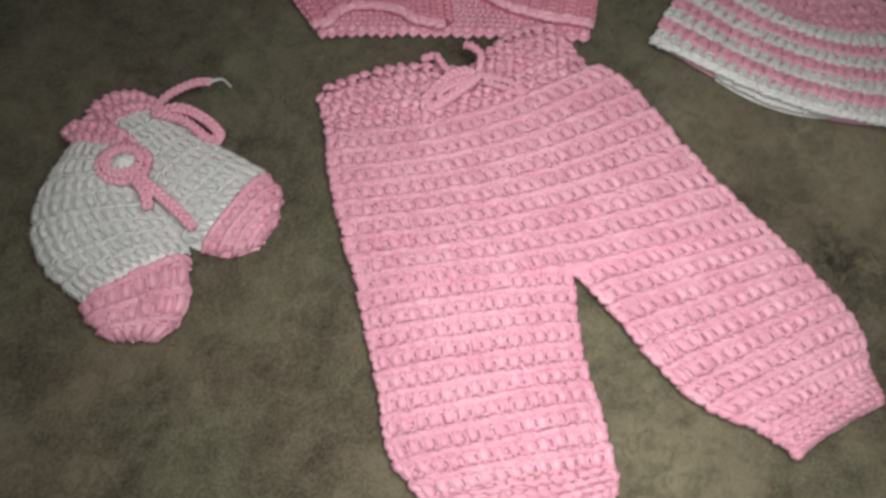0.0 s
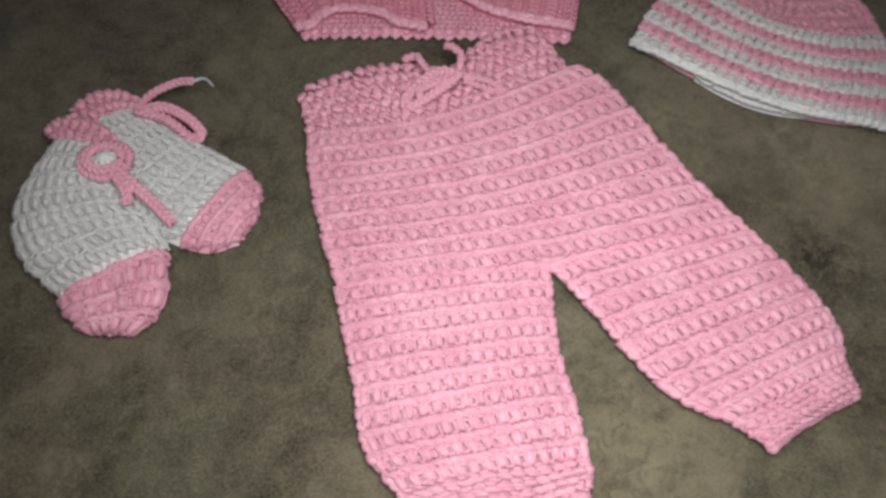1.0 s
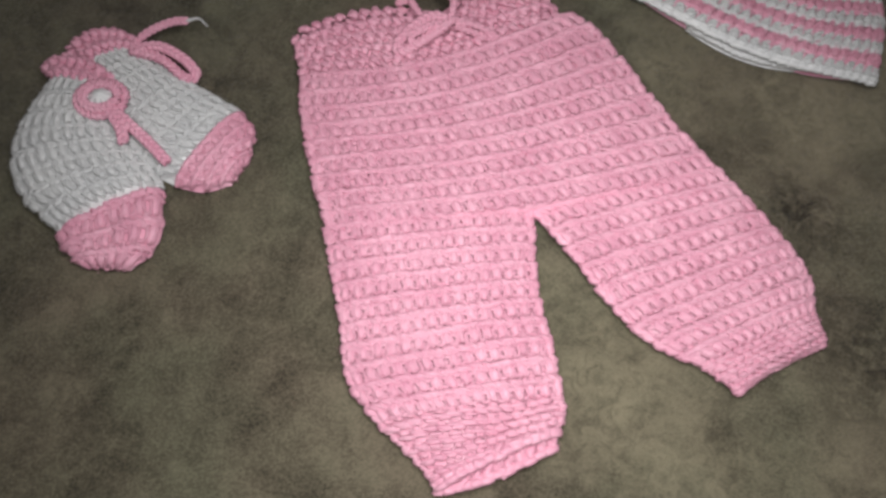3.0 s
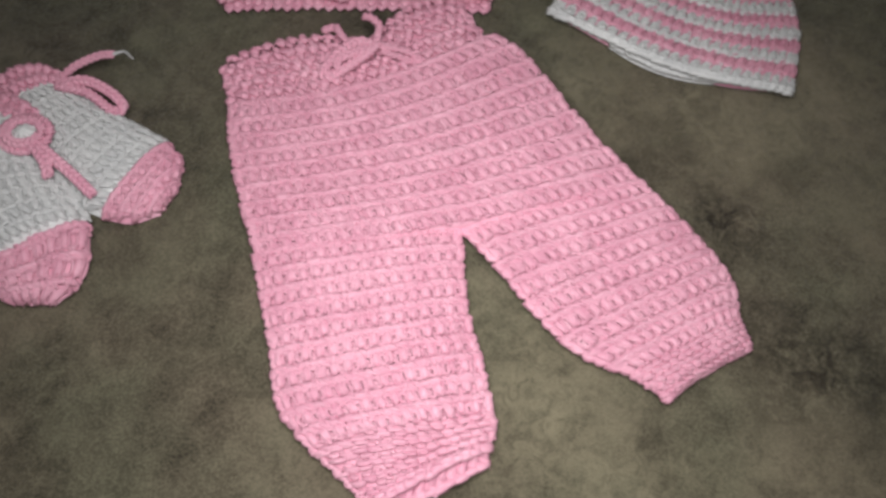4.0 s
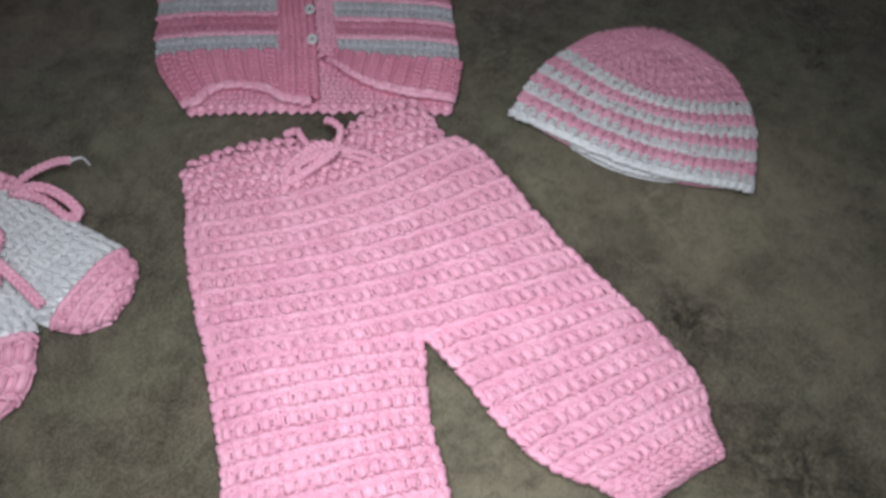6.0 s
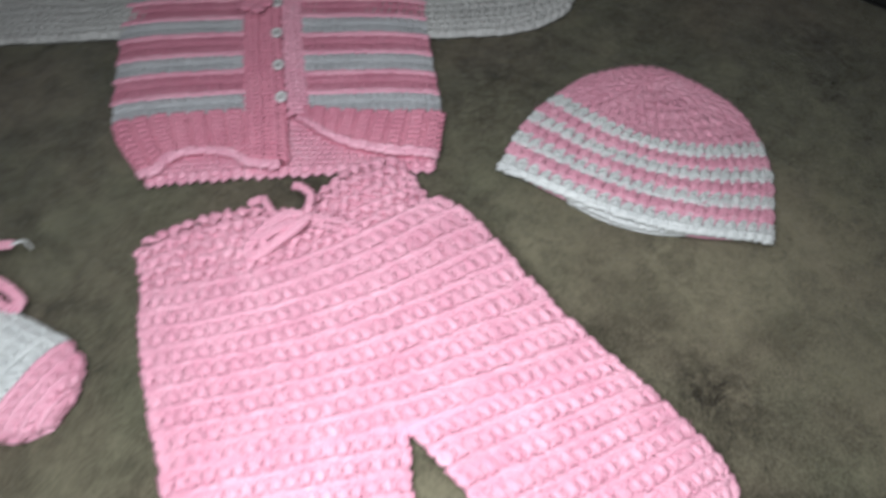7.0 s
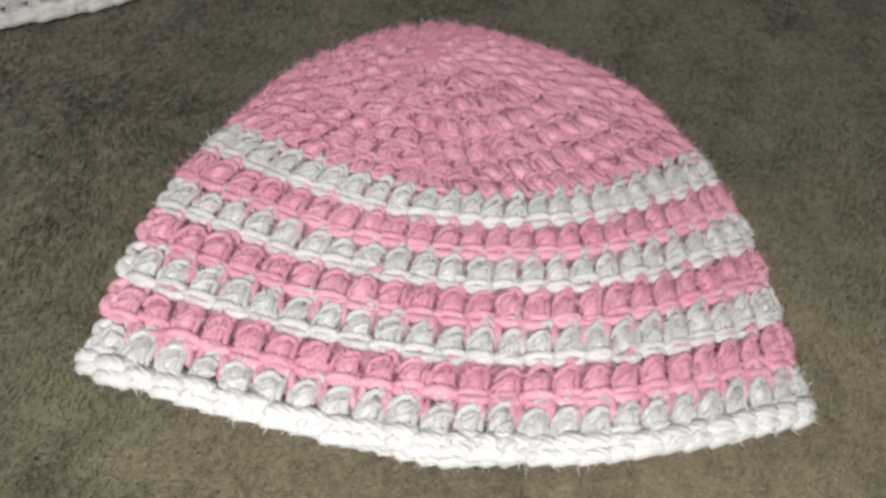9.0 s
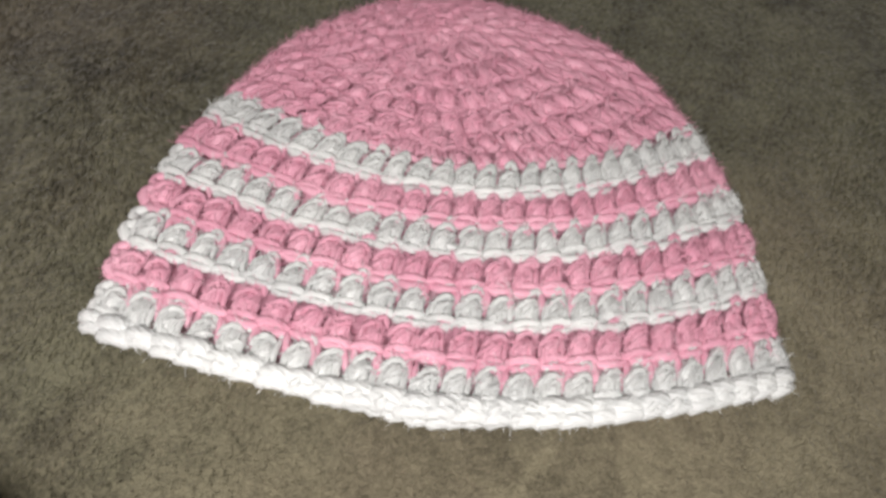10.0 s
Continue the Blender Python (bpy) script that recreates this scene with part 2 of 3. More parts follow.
def tubes(P, N, R, sides=7):
    """Strands: P (count, k, 3) lines, N the way up, R (count, k) radii. Returns verts, quads, uvs."""
    C, K, _ = P.shape
    T = np.gradient(P, axis=1)
    T /= np.linalg.norm(T, axis=-1, keepdims=True) + 1e-12
    B = np.cross(T, N)
    B /= np.linalg.norm(B, axis=-1, keepdims=True) + 1e-9
    U = np.cross(B, T)
    th = np.linspace(0, 2 * np.pi, sides, endpoint=False)
    V = P[:, :, None] + R[:, :, None, None] * (np.cos(th)[:, None] * B[:, :, None] + np.sin(th)[:, None] * U[:, :, None])
    i, j = np.meshgrid(np.arange(K - 1), np.arange(sides), indexing="ij")
    j2 = (j + 1) % sides
    q = np.stack([i * sides + j, (i + 1) * sides + j, (i + 1) * sides + j2, i * sides + j2], -1).reshape(-1, 4)
    Q = (np.arange(C)[:, None, None] * K * sides + q).reshape(-1, 4)
    L = np.linalg.norm(np.diff(P, axis=1), axis=-1).sum(1) / (R.mean(1) * 7)
    along, round_ = i / (K - 1), j / sides
    a2, r2 = (i + 1) / (K - 1), (j + 1) / sides
    uv = np.stack([np.stack([along, round_], -1), np.stack([a2, round_], -1), np.stack([a2, r2], -1), np.stack([along, r2], -1)], 2).reshape(-1, 4, 2)
    UV = np.broadcast_to(uv, (C, *uv.shape)).copy()
    UV[..., 0] *= L[:, None, None]
    return V.reshape(-1, 3), Q, UV.reshape(-1, 2)


class Pile:
    """Gathers strands for one mesh."""
    def __init__(self):
        self.v, self.q, self.uv, self.n = [], [], [], 0

    def put(self, v, q, uv):
        self.v.append(v), self.q.append(q + self.n), self.uv.append(uv)
        self.n += len(v)

    def mesh(self, name, material):
        return mesh_from(name, np.vstack(self.v), np.vstack(self.q), material, np.vstack(self.uv))


# strands of one stitch: points (along the row, up the row, height in strand widths), thickness
def fan(n, low, mid, top, thick):
    """Side-by-side plies of one post: (first, last, up the row, height) at its foot, middle and head."""
    out = []
    for w in np.linspace(0, 1, n):
        bow = 0.55 * math.sin(math.pi * w)
        out.append((tuple((a + (b - a) * w, v, z + bow * h) for (a, b, v, z), h in ((low, 0.6), (mid, 1.0), (top, 0.6))), thick))
    return tuple(out)


# half double crochet: a puffed post of many plies, its loop leaning over, and the two bars at its foot
HALF_DOUBLE = (
    (((0.47, 0.12, 0.2), (0.50, 0.48, 0.6), (0.56, 0.90, 0.0)), 1.85),
    *fan(6, (0.16, 0.84, 0.12, 0.9), (0.14, 0.82, 0.42, 1.2), (0.34, 0.90, 0.84, 0.5), 0.68),
    (((0.12, 0.52, 1.1), (0.34, 0.76, 1.7), (0.66, 0.88, 1.6), (0.92, 0.76, 0.7)), 0.66),
    (((0.44, 0.86, 1.0), (0.58, 1.03, 1.3), (0.80, 1.08, 1.1), (0.95, 0.84, 0.5)), 0.72),
    (((0.12, 0.26, 1.3), (0.36, 0.40, 2.0), (0.62, 0.54, 2.0), (0.86, 0.56, 1.1)), 0.52),
    (((-0.15, 0.10, 0.4), (0.28, 0.20, 1.3), (0.74, 0.21, 1.3), (1.15, 0.12, 0.4)), 1.05),
    (((-0.12, 0.14, 0.4), (0.35, 0.03, 1.0), (0.72, 0.02, 1.0), (1.12, 0.15, 0.4)), 1.1),
)
REACH = (
    (((0.90, -0.55, -0.3), (0.90, -0.20, 0.7), (0.82, 0.14, 1.0)), 0.85),
    (((1.06, -0.55, -0.3), (1.06, -0.18, 0.7), (1.04, 0.14, 1.0)), 0.85),
)
# the crown's stitches stand closer, their foot bars drawn in
CROWN = HALF_DOUBLE[:-2] + tuple((tuple((u, v, z - 0.5) for u, v, z in path), 0.8) for path, _ in HALF_DOUBLE[-2:])
# treble row of the trousers: a broad smooth ridge, then blunt teeth with a slit between each two
TOOTH = (
    (((0.50, 0.28, 0.0), (0.50, 0.62, 0.4), (0.51, 1.00, -0.4)), 2.0),
    *fan(4, (0.12, 0.88, 0.30, 0.9), (0.22, 0.78, 0.68, 0.9), (0.22, 0.80, 0.98, 0.2), 0.88),
    (((0.78, 0.42, 0.4), (1.00, 0.48, 0.7), (1.22, 0.43, 0.4)), 1.0),
    (((0.72, 0.96, 0.0), (1.00, 0.95, 0.3), (1.28, 0.96, 0.0)), 0.95),
    (((-0.2, 0.18, 0.5), (0.28, 0.19, 0.8), (0.72, 0.19, 0.8), (1.2, 0.18, 0.5)), 1.5),
    (((-0.08, 0.06, 0.8), (0.20, 0.14, 1.6), (0.48, 0.30, 1.6), (0.74, 0.40, 0.8)), 0.85),
    (((0.42, 0.06, 0.8), (0.70, 0.13, 1.6), (0.96, 0.29, 1.6), (1.22, 0.38, 0.8)), 0.85),
    (((-0.15, 0.34, 0.4), (0.30, 0.33, 0.8), (0.74, 0.32, 0.8), (1.12, 0.34, 0.4)), 1.05),
)
# slip-stitch rib: low rows of slanted loops
LOW_RIB = (
    (((-0.15, 0.30, 0.6), (0.25, 0.42, 1.6), (0.70, 0.52, 1.6), (1.05, 0.56, 0.6)), 1.15),
    (((0.0, 0.58, 0.5), (0.30, 0.68, 1.3), (0.75, 0.76, 1.3), (1.10, 0.76, 0.5)), 1.0),
    (((0.2, 0.0, 0.1), (0.55, 0.14, 0.5), (0.95, 0.22, 0.1)), 1.1),
)
# picot edging: small loops standing out from the hem
PICOT = (
    (((-0.1, 0.05, 0.3), (0.12, 0.60, 0.8), (0.45, 0.98, 0.9), (0.82, 0.62, 0.8), (1.0, 0.05, 0.3)), 1.5),
    (((0.2, 0.0, 0.3), (0.45, 0.45, 0.9), (0.75, 0.0, 0.3)), 1.9),
)
SHORT = (
    (((-0.1, 0.35, 0.2), (0.25, 0.45, 1.2), (0.65, 0.60, 1.2), (1.0, 0.7, 0.2)), 1.5),
    (((0.35, 0.1, 0.2), (0.65, 0.25, 0.9), (1.05, 0.4, 0.2)), 1.3),
)
EDGE = (
    (((-0.25, 0.44, -0.6), (0.15, 0.54, 1.0), (0.75, 0.58, 1.0), (1.2, 0.50, -0.6)), 1.55),
    (((-0.25, 0.16, -0.7), (0.2, 0.22, 0.5), (0.8, 0.28, 0.5), (1.2, 0.20, -0.7)), 1.55),
    (((0.2, 0.15, 0.6), (0.35, 0.4, 1.4), (0.5, 0.75, 0.6)), 1.1),
)
KNIT = (
    (((0.05, 1.0, 0.1), (0.15, 0.6, 1.0), (0.5, -0.1, 0.1)), 1.25),
    (((0.95, 1.0, 0.1), (0.85, 0.6, 1.0), (0.5, -0.1, 0.1)), 1.25),
)
KNOB = (
    (((0.22, 0.18, 0.1), (0.42, 0.42, 1.3), (0.66, 0.76, 0.1)), 1.9),
    *fan(3, (0.02, 0.34, 0.30, 0.6), (0.26, 0.62, 0.46, 2.3), (0.62, 0.96, 0.62, 0.6), 0.85),
    (((0.55, -0.05, 0.1), (0.78, 0.14, 0.8), (1.05, 0.34, 0.1)), 1.1),
    (((-0.1, 0.66, 0.0), (0.15, 0.84, 0.8), (0.45, 1.06, 0.0)), 1.1),
)


def stitch_row(pile, S, v0, v1, n, kind, r, lift=0.0, jitter=0.07, k=9, shift=0.0, u0=0.0, u1=1.0, sides=7, fuzz=5, ribs=0.0):
    """One row of n stitches on the cloth S between v0 and v1; r: strand radius in metres."""
    c = np.arange(n)
    du = (u1 - u0) / n
    for ctrl, thick in kind:
        t = spline(ctrl, k)
        ja, jb = rng.normal(0, jitter, (2, n, 1))
        jr = 1 + rng.normal(0, 0.06, (n, 1))
        slope = rng.normal(0, jitter * 0.7, (n, 1)) * np.linspace(-1, 1, k)
        u = u0 + (c[:, None] + t[:, 0] + ja + slope + shift) * du
        v = v0 + (t[:, 1] + jb) * (v1 - v0)
        uc = u if S in WRAPPED else np.clip(u, u0 + 0.006, u1 - 0.006)
        N = normals(S, uc, v)
        ends_ = np.abs(np.linspace(-1, 1, k))
        taper = np.sqrt(np.maximum(1 - ends_**2.4, 0.0)) if thick > 1.8 else 0.62 + 0.38 * np.sin(np.linspace(0.0, np.pi, k))
        if ctrl[-1][0] - ctrl[0][0] > 1.25:
            taper = 0.74 + 0.26 * np.sin(np.linspace(0.0, np.pi, k))
        taper[[0, -1]] = 0.12
        R = r * thick * jr * taper
        P = S(uc, v) + N * (t[:, 2] * r * 0.9 + lift + np.where(c % 3 > 0, ribs, 0.0)[:, None] + rng.normal(0, 0.12 * r, (n, 1)))[..., None]
        P[..., 2] = np.maximum(P[..., 2], R * 0.8)
        v_, q_, uv_ = tubes(P, N, R, sides)
        # yarn is wound round the thick posts, so its fibres run across them
        pile.put(v_, q_, uv_[:, ::-1] if thick > 1.8 else uv_)
        if fuzz:
            m = fuzz * n
            cc, kk = rng.integers(0, n, m), rng.integers(0, k, m)
            keep = np.abs(uc[cc, kk] - u[cc, kk]) < 1e-9
            cc, kk = cc[keep], kk[keep]
            m = len(cc)
            out = N[cc, kk] * rng.uniform(0.2, 1.0, (m, 1)) + rng.normal(0, 0.55, (m, 3))
            out /= np.linalg.norm(out, axis=-1, keepdims=True) + 1e-9
            a = P[cc, kk] + out * R[cc, kk, None] * 0.9
            side = np.cross(out, rng.normal(0, 1, (m, 3)))
            side /= np.linalg.norm(side, axis=-1, keepdims=True) + 1e-9
            sway = np.cross(out, side) * rng.uniform(0.0, 0.0018, (m, 1))
            half = a + out * rng.uniform(0.0003, 0.0008, (m, 1)) + sway * 0.5
            far_ = a + out * rng.uniform(0.0004, 0.0020, (m, 1)) + sway * 1.6 + rng.normal(0, 0.0004, (m, 3))
            w = side * rng.uniform(0.00003, 0.00008, (m, 1))
            hv = np.stack([a - w, a + w, half + w, half - w, far_ + w * 0.4, far_ - w * 0.4], 1)
            hv[..., 2] = np.maximum(hv[..., 2], 0.0003)
            hq = np.array([(0, 1, 2, 3), (3, 2, 4, 5)])
            pile.put(hv.reshape(-1, 3), (np.arange(m)[:, None, None] * 6 + hq).reshape(-1, 4), np.zeros((m * 8, 2)))


def underlay(name, S, material, parent, nu=40, nv=24, drop=0.0012, v0=0.0, v1=1.0, label="", u0=0.0, u1=1.0):
    """The closed body of cloth under the stitches: an upper sheet, and a lower one on the ground."""
    u, v = np.meshgrid(0.5 - 0.5 * np.cos(np.linspace(0, np.pi, nu)), np.linspace(v0, v1, nv), indexing="ij")
    uc = u0 + (u1 - u0) * (u if S in WRAPPED else np.clip(u, 0.012, 0.988))
    top = S(uc, v) - normals(S, uc, v) * drop
    top[..., 2] = np.maximum(top[..., 2], 0.0022)
    low = top.copy()
    low[..., 2] = 0.0012
    i, j = np.meshgrid(np.arange(nu - 1), np.arange(nv - 1), indexing="ij")
    q = np.stack([i * nv + j, (i + 1) * nv + j, (i + 1) * nv + j + 1, i * nv + j + 1], -1).reshape(-1, 4)
    if np.cross(top[-1, 0] - top[0, 0], top[nu // 2, -1] - top[nu // 2, 0])[2] < 0 and S not in WRAPPED:
        q = q[:, ::-1]
    n = nu * nv
    rim = [a * nv for a in range(nu)] + [(nu - 1) * nv + b for b in range(1, nv)] + [a * nv + nv - 1 for a in range(nu - 2, -1, -1)] + [b for b in range(nv - 2, 0, -1)]
    w = np.array([(a, b, b + n, a + n) for a, b in zip(rim, rim[1:] + rim[:1])])
    verts = np.vstack([top.reshape(-1, 3), low.reshape(-1, 3)])
    uv = np.zeros((len(q) * 2 + len(w), 4, 2))
    return part(name, mesh_from(name, verts, np.vstack([q, q[:, ::-1] + n, w]), material, uv), parent, label)


def side_loops(pile, S, a, b, size):
    """Each row turns at the cloth's two sides in a pair of plump loops."""
    t = np.linspace(0, 1, 8)
    for ue, inward in ((0.010, 1), (0.990, -1)):
        for at, span, share in ((0.02, 0.62, 1.0), (0.46, 0.60, 0.8)):
            uu = (ue + inward * (0.022 - 0.020 * np.sin(np.pi * t)))[None]
            vv = (a + (b - a) * (at + span * t + rng.normal(0, 0.03)))[None]
            P, N = S(uu, vv), normals(S, uu, vv)
            R = 1.15 * size * share * rng.uniform(0.85, 1.12) * (0.30 + 0.70 * np.sin(np.pi * t) ** 0.7)[None]
            P[..., 2] = np.maximum(P[..., 2] + 0.0008, R)
            pile.put(*tubes(P, N, R, 8))


def knit_panel(name, S, rows, count, kind, r, material, parent, label="", v0=0.0, v1=1.0, k=9, sides=7, u0=0.0, u1=1.0, grid=(36, 20), lining=None, order=0.25, lift=0.0, selvedge=0.0, ribs=0.0, jitter=0.035, drop=0.0011):
    """A part of cloth with its rows of stitches on it, row by row."""
    base = underlay(name, S, lining or material, parent, grid[0], grid[1], drop, v0, v1, label, u0, u1)
    for q in range(rows):
        n = count if isinstance(count, int) else round(count[0] + (count[1] - count[0]) * (q + 0.5) / rows)
        a, b = v0 + (v1 - v0) * q / rows, v0 + (v1 - v0) * (q + 1) / rows
        pile = Pile()
        stitch_row(pile, S, a, b, n, kind, r, jitter=jitter, shift=0.0 if ribs else order * (q % 2) + rng.uniform(-0.1, 0.1), k=k, sides=sides, u0=u0, u1=u1, lift=lift, ribs=ribs)
        if selvedge:
            side_loops(pile, S, a, b, selvedge)
        tagged(part("course", pile.mesh("course", material), base), kind="stuff")
    return base


def cord(pile, pts, r, link=0.006):
    """A crocheted chain: three plump strands plaited along a line of 3D points."""
    f = curve(*pts)
    L = np.linalg.norm(np.diff(f(np.linspace(0, 1, 200)), axis=0), axis=1).sum()
    n = max(40, int(L / link * 12))
    s = np.linspace(0, 1, n)
    T = np.gradient(f(s), axis=0)
    T /= np.linalg.norm(T, axis=-1, keepdims=True) + 1e-12
    B = np.cross(T, (0, 0, 1.0))
    for w in range(3):
        a = 2 * np.pi * (s * L / link / 2 + w / 3)
        P = f(s) + B * (r * 0.95 * np.sin(a))[:, None]
        P[:, 2] += r * 0.55 * np.sin(2 * a) + r * 0.5
        R = r * 0.78 * (1 + 0.14 * np.cos(2 * a + 1.0)) * np.clip(np.minimum(s, 1 - s) * 14 + 0.45, 0, 1)
        P[:, 2] = np.maximum(P[:, 2], R)
        N = np.zeros_like(P)
        N[:, 2] = 1
        pile.put(*tubes(P[None], N[None], R[None], 7))


def strand(pile, pts, r, k=30, tip=1.0):
    P = spline(pts, k)[None]
    N = np.zeros_like(P)
    N[..., 2] = 1
    R = (r * np.linspace(1, tip, k))[None]
    P[..., 2] = np.maximum(P[..., 2], R)
    pile.put(*tubes(P, N, R, 7))


def box(x0, y0, z0, x1, y1, z1, bevel=0.0):
    bm = bmesh.new()
    bmesh.ops.create_cube(bm, size=1.0, matrix=Matrix.Translation(((x0 + x1) / 2, (y0 + y1) / 2, (z0 + z1) / 2)) @ Matrix.Diagonal((x1 - x0, y1 - y0, z1 - z0, 1)))
    if bevel:
        bmesh.ops.bevel(bm, geom=bm.edges[:], offset=bevel, segments=3, affect="EDGES")
    return bm


def block(name, bm, material, parent=None, label="", kind=""):
    me = bpy.data.meshes.new(name)
    bm.to_mesh(me)
    bm.free()
    me.materials.append(material)
    ob = new(name, me)
    ob.parent = parent
    return tagged(ob, label, kind=kind)


# ---- the room ----
nx = 160
gx, gy = np.meshgrid(np.linspace(-1.6, 2.0, nx), np.linspace(-1.4, 2.2, nx), indexing="ij")
gz = np.array([noise.noise((x * 6, y * 6, 0)) * 0.0003 for x, y in zip(gx.ravel(), gy.ravel())]) - 0.0006
i, j = np.meshgrid(np.arange(nx - 1), np.arange(nx - 1), indexing="ij")
quads = np.stack([i * nx + j, (i + 1) * nx + j, (i + 1) * nx + j + 1, i * nx + j + 1], -1)
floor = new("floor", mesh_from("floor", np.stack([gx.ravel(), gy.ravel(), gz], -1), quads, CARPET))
tagged(floor, "brown-olive plush carpet, brushed in patches, faintly stained, light and shade painted in", "carpet", kind="structure")
# walls and ceiling stay out of view, added to enclose and bounce the light
for name, b in (("wall_north", (-1.7, 2.2, -0.05, 2.1, 2.3, 2.5)), ("wall_south", (-1.7, -1.5, -0.05, 2.1, -1.4, 2.5)), ("wall_west", (-1.7, -1.4, -0.05, -1.6, 2.2, 2.5)), ("wall_east", (2.0, -1.4, -0.05, 2.1, 2.2, 2.5)), ("ceiling", (-1.7, -1.5, 2.5, 2.1, 2.3, 2.6))):
    tagged(block(name, box(*b), PAINT, kind="structure"), "plain unseen off-white painted " + name.split("_")[0], name.split("_")[0])

# ---- striped hat ----
hat = thing("hat", 0.33, 0.54, "crocheted baby hat, pink crown, pink and white striped sides, white brim", "hat")
hl = curve((0.2402, 0.5715), (0.2512, 0.6000), (0.2668, 0.6243), (0.284, 0.6405))
hm = curve((0.3275, 0.5215), (0.339, 0.552), (0.3505, 0.588))
hr = curve((0.4068, 0.5125), (0.4145, 0.545), (0.4188, 0.570), (0.4185, 0.594))
DENT = ((0.350, 0.606, 0.011, 0.0035), (0.300, 0.585, 0.02, 0.0015))
HAT_H = 0.0095
hat_side = cloth((hl, hm, hr), HAT_H, low=0.005, power=3.2, mid=0.52, dents=DENT)
stripes = ["white", "pink", "white", "pink", "white", "pink", "white"]
side = underlay("side", hat_side, PINK, hat, 50, 24, 0.0032, 0.07, 1.0)
for r, hue in enumerate(stripes):
    pile = Pile()
    a, b = r / 7, (r + 1) / 7
    off = rng.uniform(0, 0.6)
    stitch_row(pile, hat_side, a, b, 24, HALF_DOUBLE, 0.00128, shift=off, jitter=0.045, fuzz=26, k=8, sides=6)
    if hue == "pink":
        stitch_row(pile, hat_side, a, b, 24, REACH, 0.00128, shift=off, fuzz=24)
    side_loops(pile, hat_side, a, b, 0.0021)
    tagged(part("brim_round" if r == 0 else "stripe", pile.mesh("stripe", WHITE if hue == "white" else PINK), side, hue + " crocheted round"), kind="stuff")
pile = Pile()
stitch_row(pile, hat_side, -0.045, 0.055, 28, EDGE, 0.00145, jitter=0.05, fuzz=34)
tagged(part("brim_edge", pile.mesh("brim_edge", WHITE), side, "white crocheted edging"), kind="stuff")
# the far side of the opening lies on the carpet and shows below the brim
hb = cloth((curve((0.274, 0.5535), (0.278, 0.562)), curve((0.3110, 0.5265), (0.317, 0.541)), curve((0.366, 0.5190), (0.369, 0.531))), 0.003, low=0.004, mid=0.42)
rear_brim = underlay("rear_brim", hb, WHITE, hat, 30, 6, 0.001, 0.1, 1.0, "white crocheted rear brim", 0.1, 0.98)
for a, b, off in ((-0.05, 0.5, 0.0), (0.4, 0.95, 0.3)):
    pile = Pile()
    stitch_row(pile, hb, a, b, 18, EDGE, 0.0016, shift=off, jitter=0.04, u0=0.12, u1=0.97, fuzz=34)
    tagged(part("course", pile.mesh("rear_brim", WHITE), rear_brim), kind="stuff")

lower = hat_side(np.linspace(0, 1, 60), np.ones(60))[:, :2]
upper = curve((0.4185, 0.594), (0.4165, 0.608), (0.410, 0.625), (0.393, 0.6455), (0.367, 0.6655), (0.345, 0.6695), (0.324, 0.6655), (0.303, 0.6565), (0.284, 0.6405))(np.linspace(0, 1, 80))[1:-1]
ringxy = np.vstack([lower, upper, lower[:1]])
ringl = np.concatenate([[0], np.cumsum(np.linalg.norm(np.diff(ringxy, axis=0), axis=1))])
LOW_SHARE = ringl[59] / ringl[-1]
ring_length = ringl[-1]
ringl = ringl / ringl[-1]
HUB = np.array((0.350, 0.6485))


def crown_cloth(u, v):
    u, v = np.broadcast_arrays(np.asarray(u, float) % 1.0, np.asarray(v, float))
    out = np.stack([np.interp(u, ringl, ringxy[:, k]) for k in (0, 1)], -1)
    xy = out + (HUB - out) * v[..., None]
    s = np.clip(u / LOW_SHARE, 0, 1)
    zo = np.where(u < LOW_SHARE, 0.005 + HAT_H * np.sqrt(np.maximum(1 - np.abs(2 * s - 1) ** 3.2, 0)), 0.005)
    z = zo + (0.0118 - zo) * np.sqrt(np.maximum(1 - (1 - np.clip(v, 0, 1)) ** 2.4, 0))
    for x, y, r, depth in DENT:
        z = z - depth * np.exp(-((xy[..., 0] - x) ** 2 + (xy[..., 1] - y) ** 2) / r**2)
    return np.concatenate([xy, z[..., None]], -1)


WRAPPED.append(crown_cloth)
crown = underlay("crown", crown_cloth, PINK, hat, 90, 14, 0.0036, 0.0, 0.99, "pink crocheted crown")
ROUNDS = 7
for r in range(ROUNDS):
    pile = Pile()
    n = max(6, round(ring_length * (1 - (r + 0.5) / ROUNDS) / 0.0074))
    stitch_row(pile, crown_cloth, r / ROUNDS, (r + 1) / ROUNDS, n, CROWN, 0.00118 if r < 5 else 0.0010, shift=rng.uniform(0, 1), jitter=0.085, fuzz=16, k=8, sides=6)
    tagged(part("crown_round", pile.mesh("crown_round", PINK), crown), kind="stuff")

# ---- trousers ----
trousers = thing("trousers", 0.19, 0.40, "pink crocheted baby trousers with drawstring, laid flat", "trousers")
wl, wm, wr = (0.0305, 0.4665), (0.1170, 0.4845), (0.1985, 0.5300)
body_cloth = cloth((curve(wl, (0.0345, 0.4405), (0.0500, 0.3955), (0.066, 0.358)), curve(wm, (0.151, 0.436), (0.188, 0.386)), curve(wr, (0.2080, 0.5310), (0.2240, 0.5165), (0.2385, 0.4980), (0.2542, 0.4750), (0.2690, 0.4548), (0.2815, 0.4405), (0.2965, 0.4225))), 0.010, low=lambda u, v: 0.006 + 0.011 * u**2, power=4.0, mid=0.5)
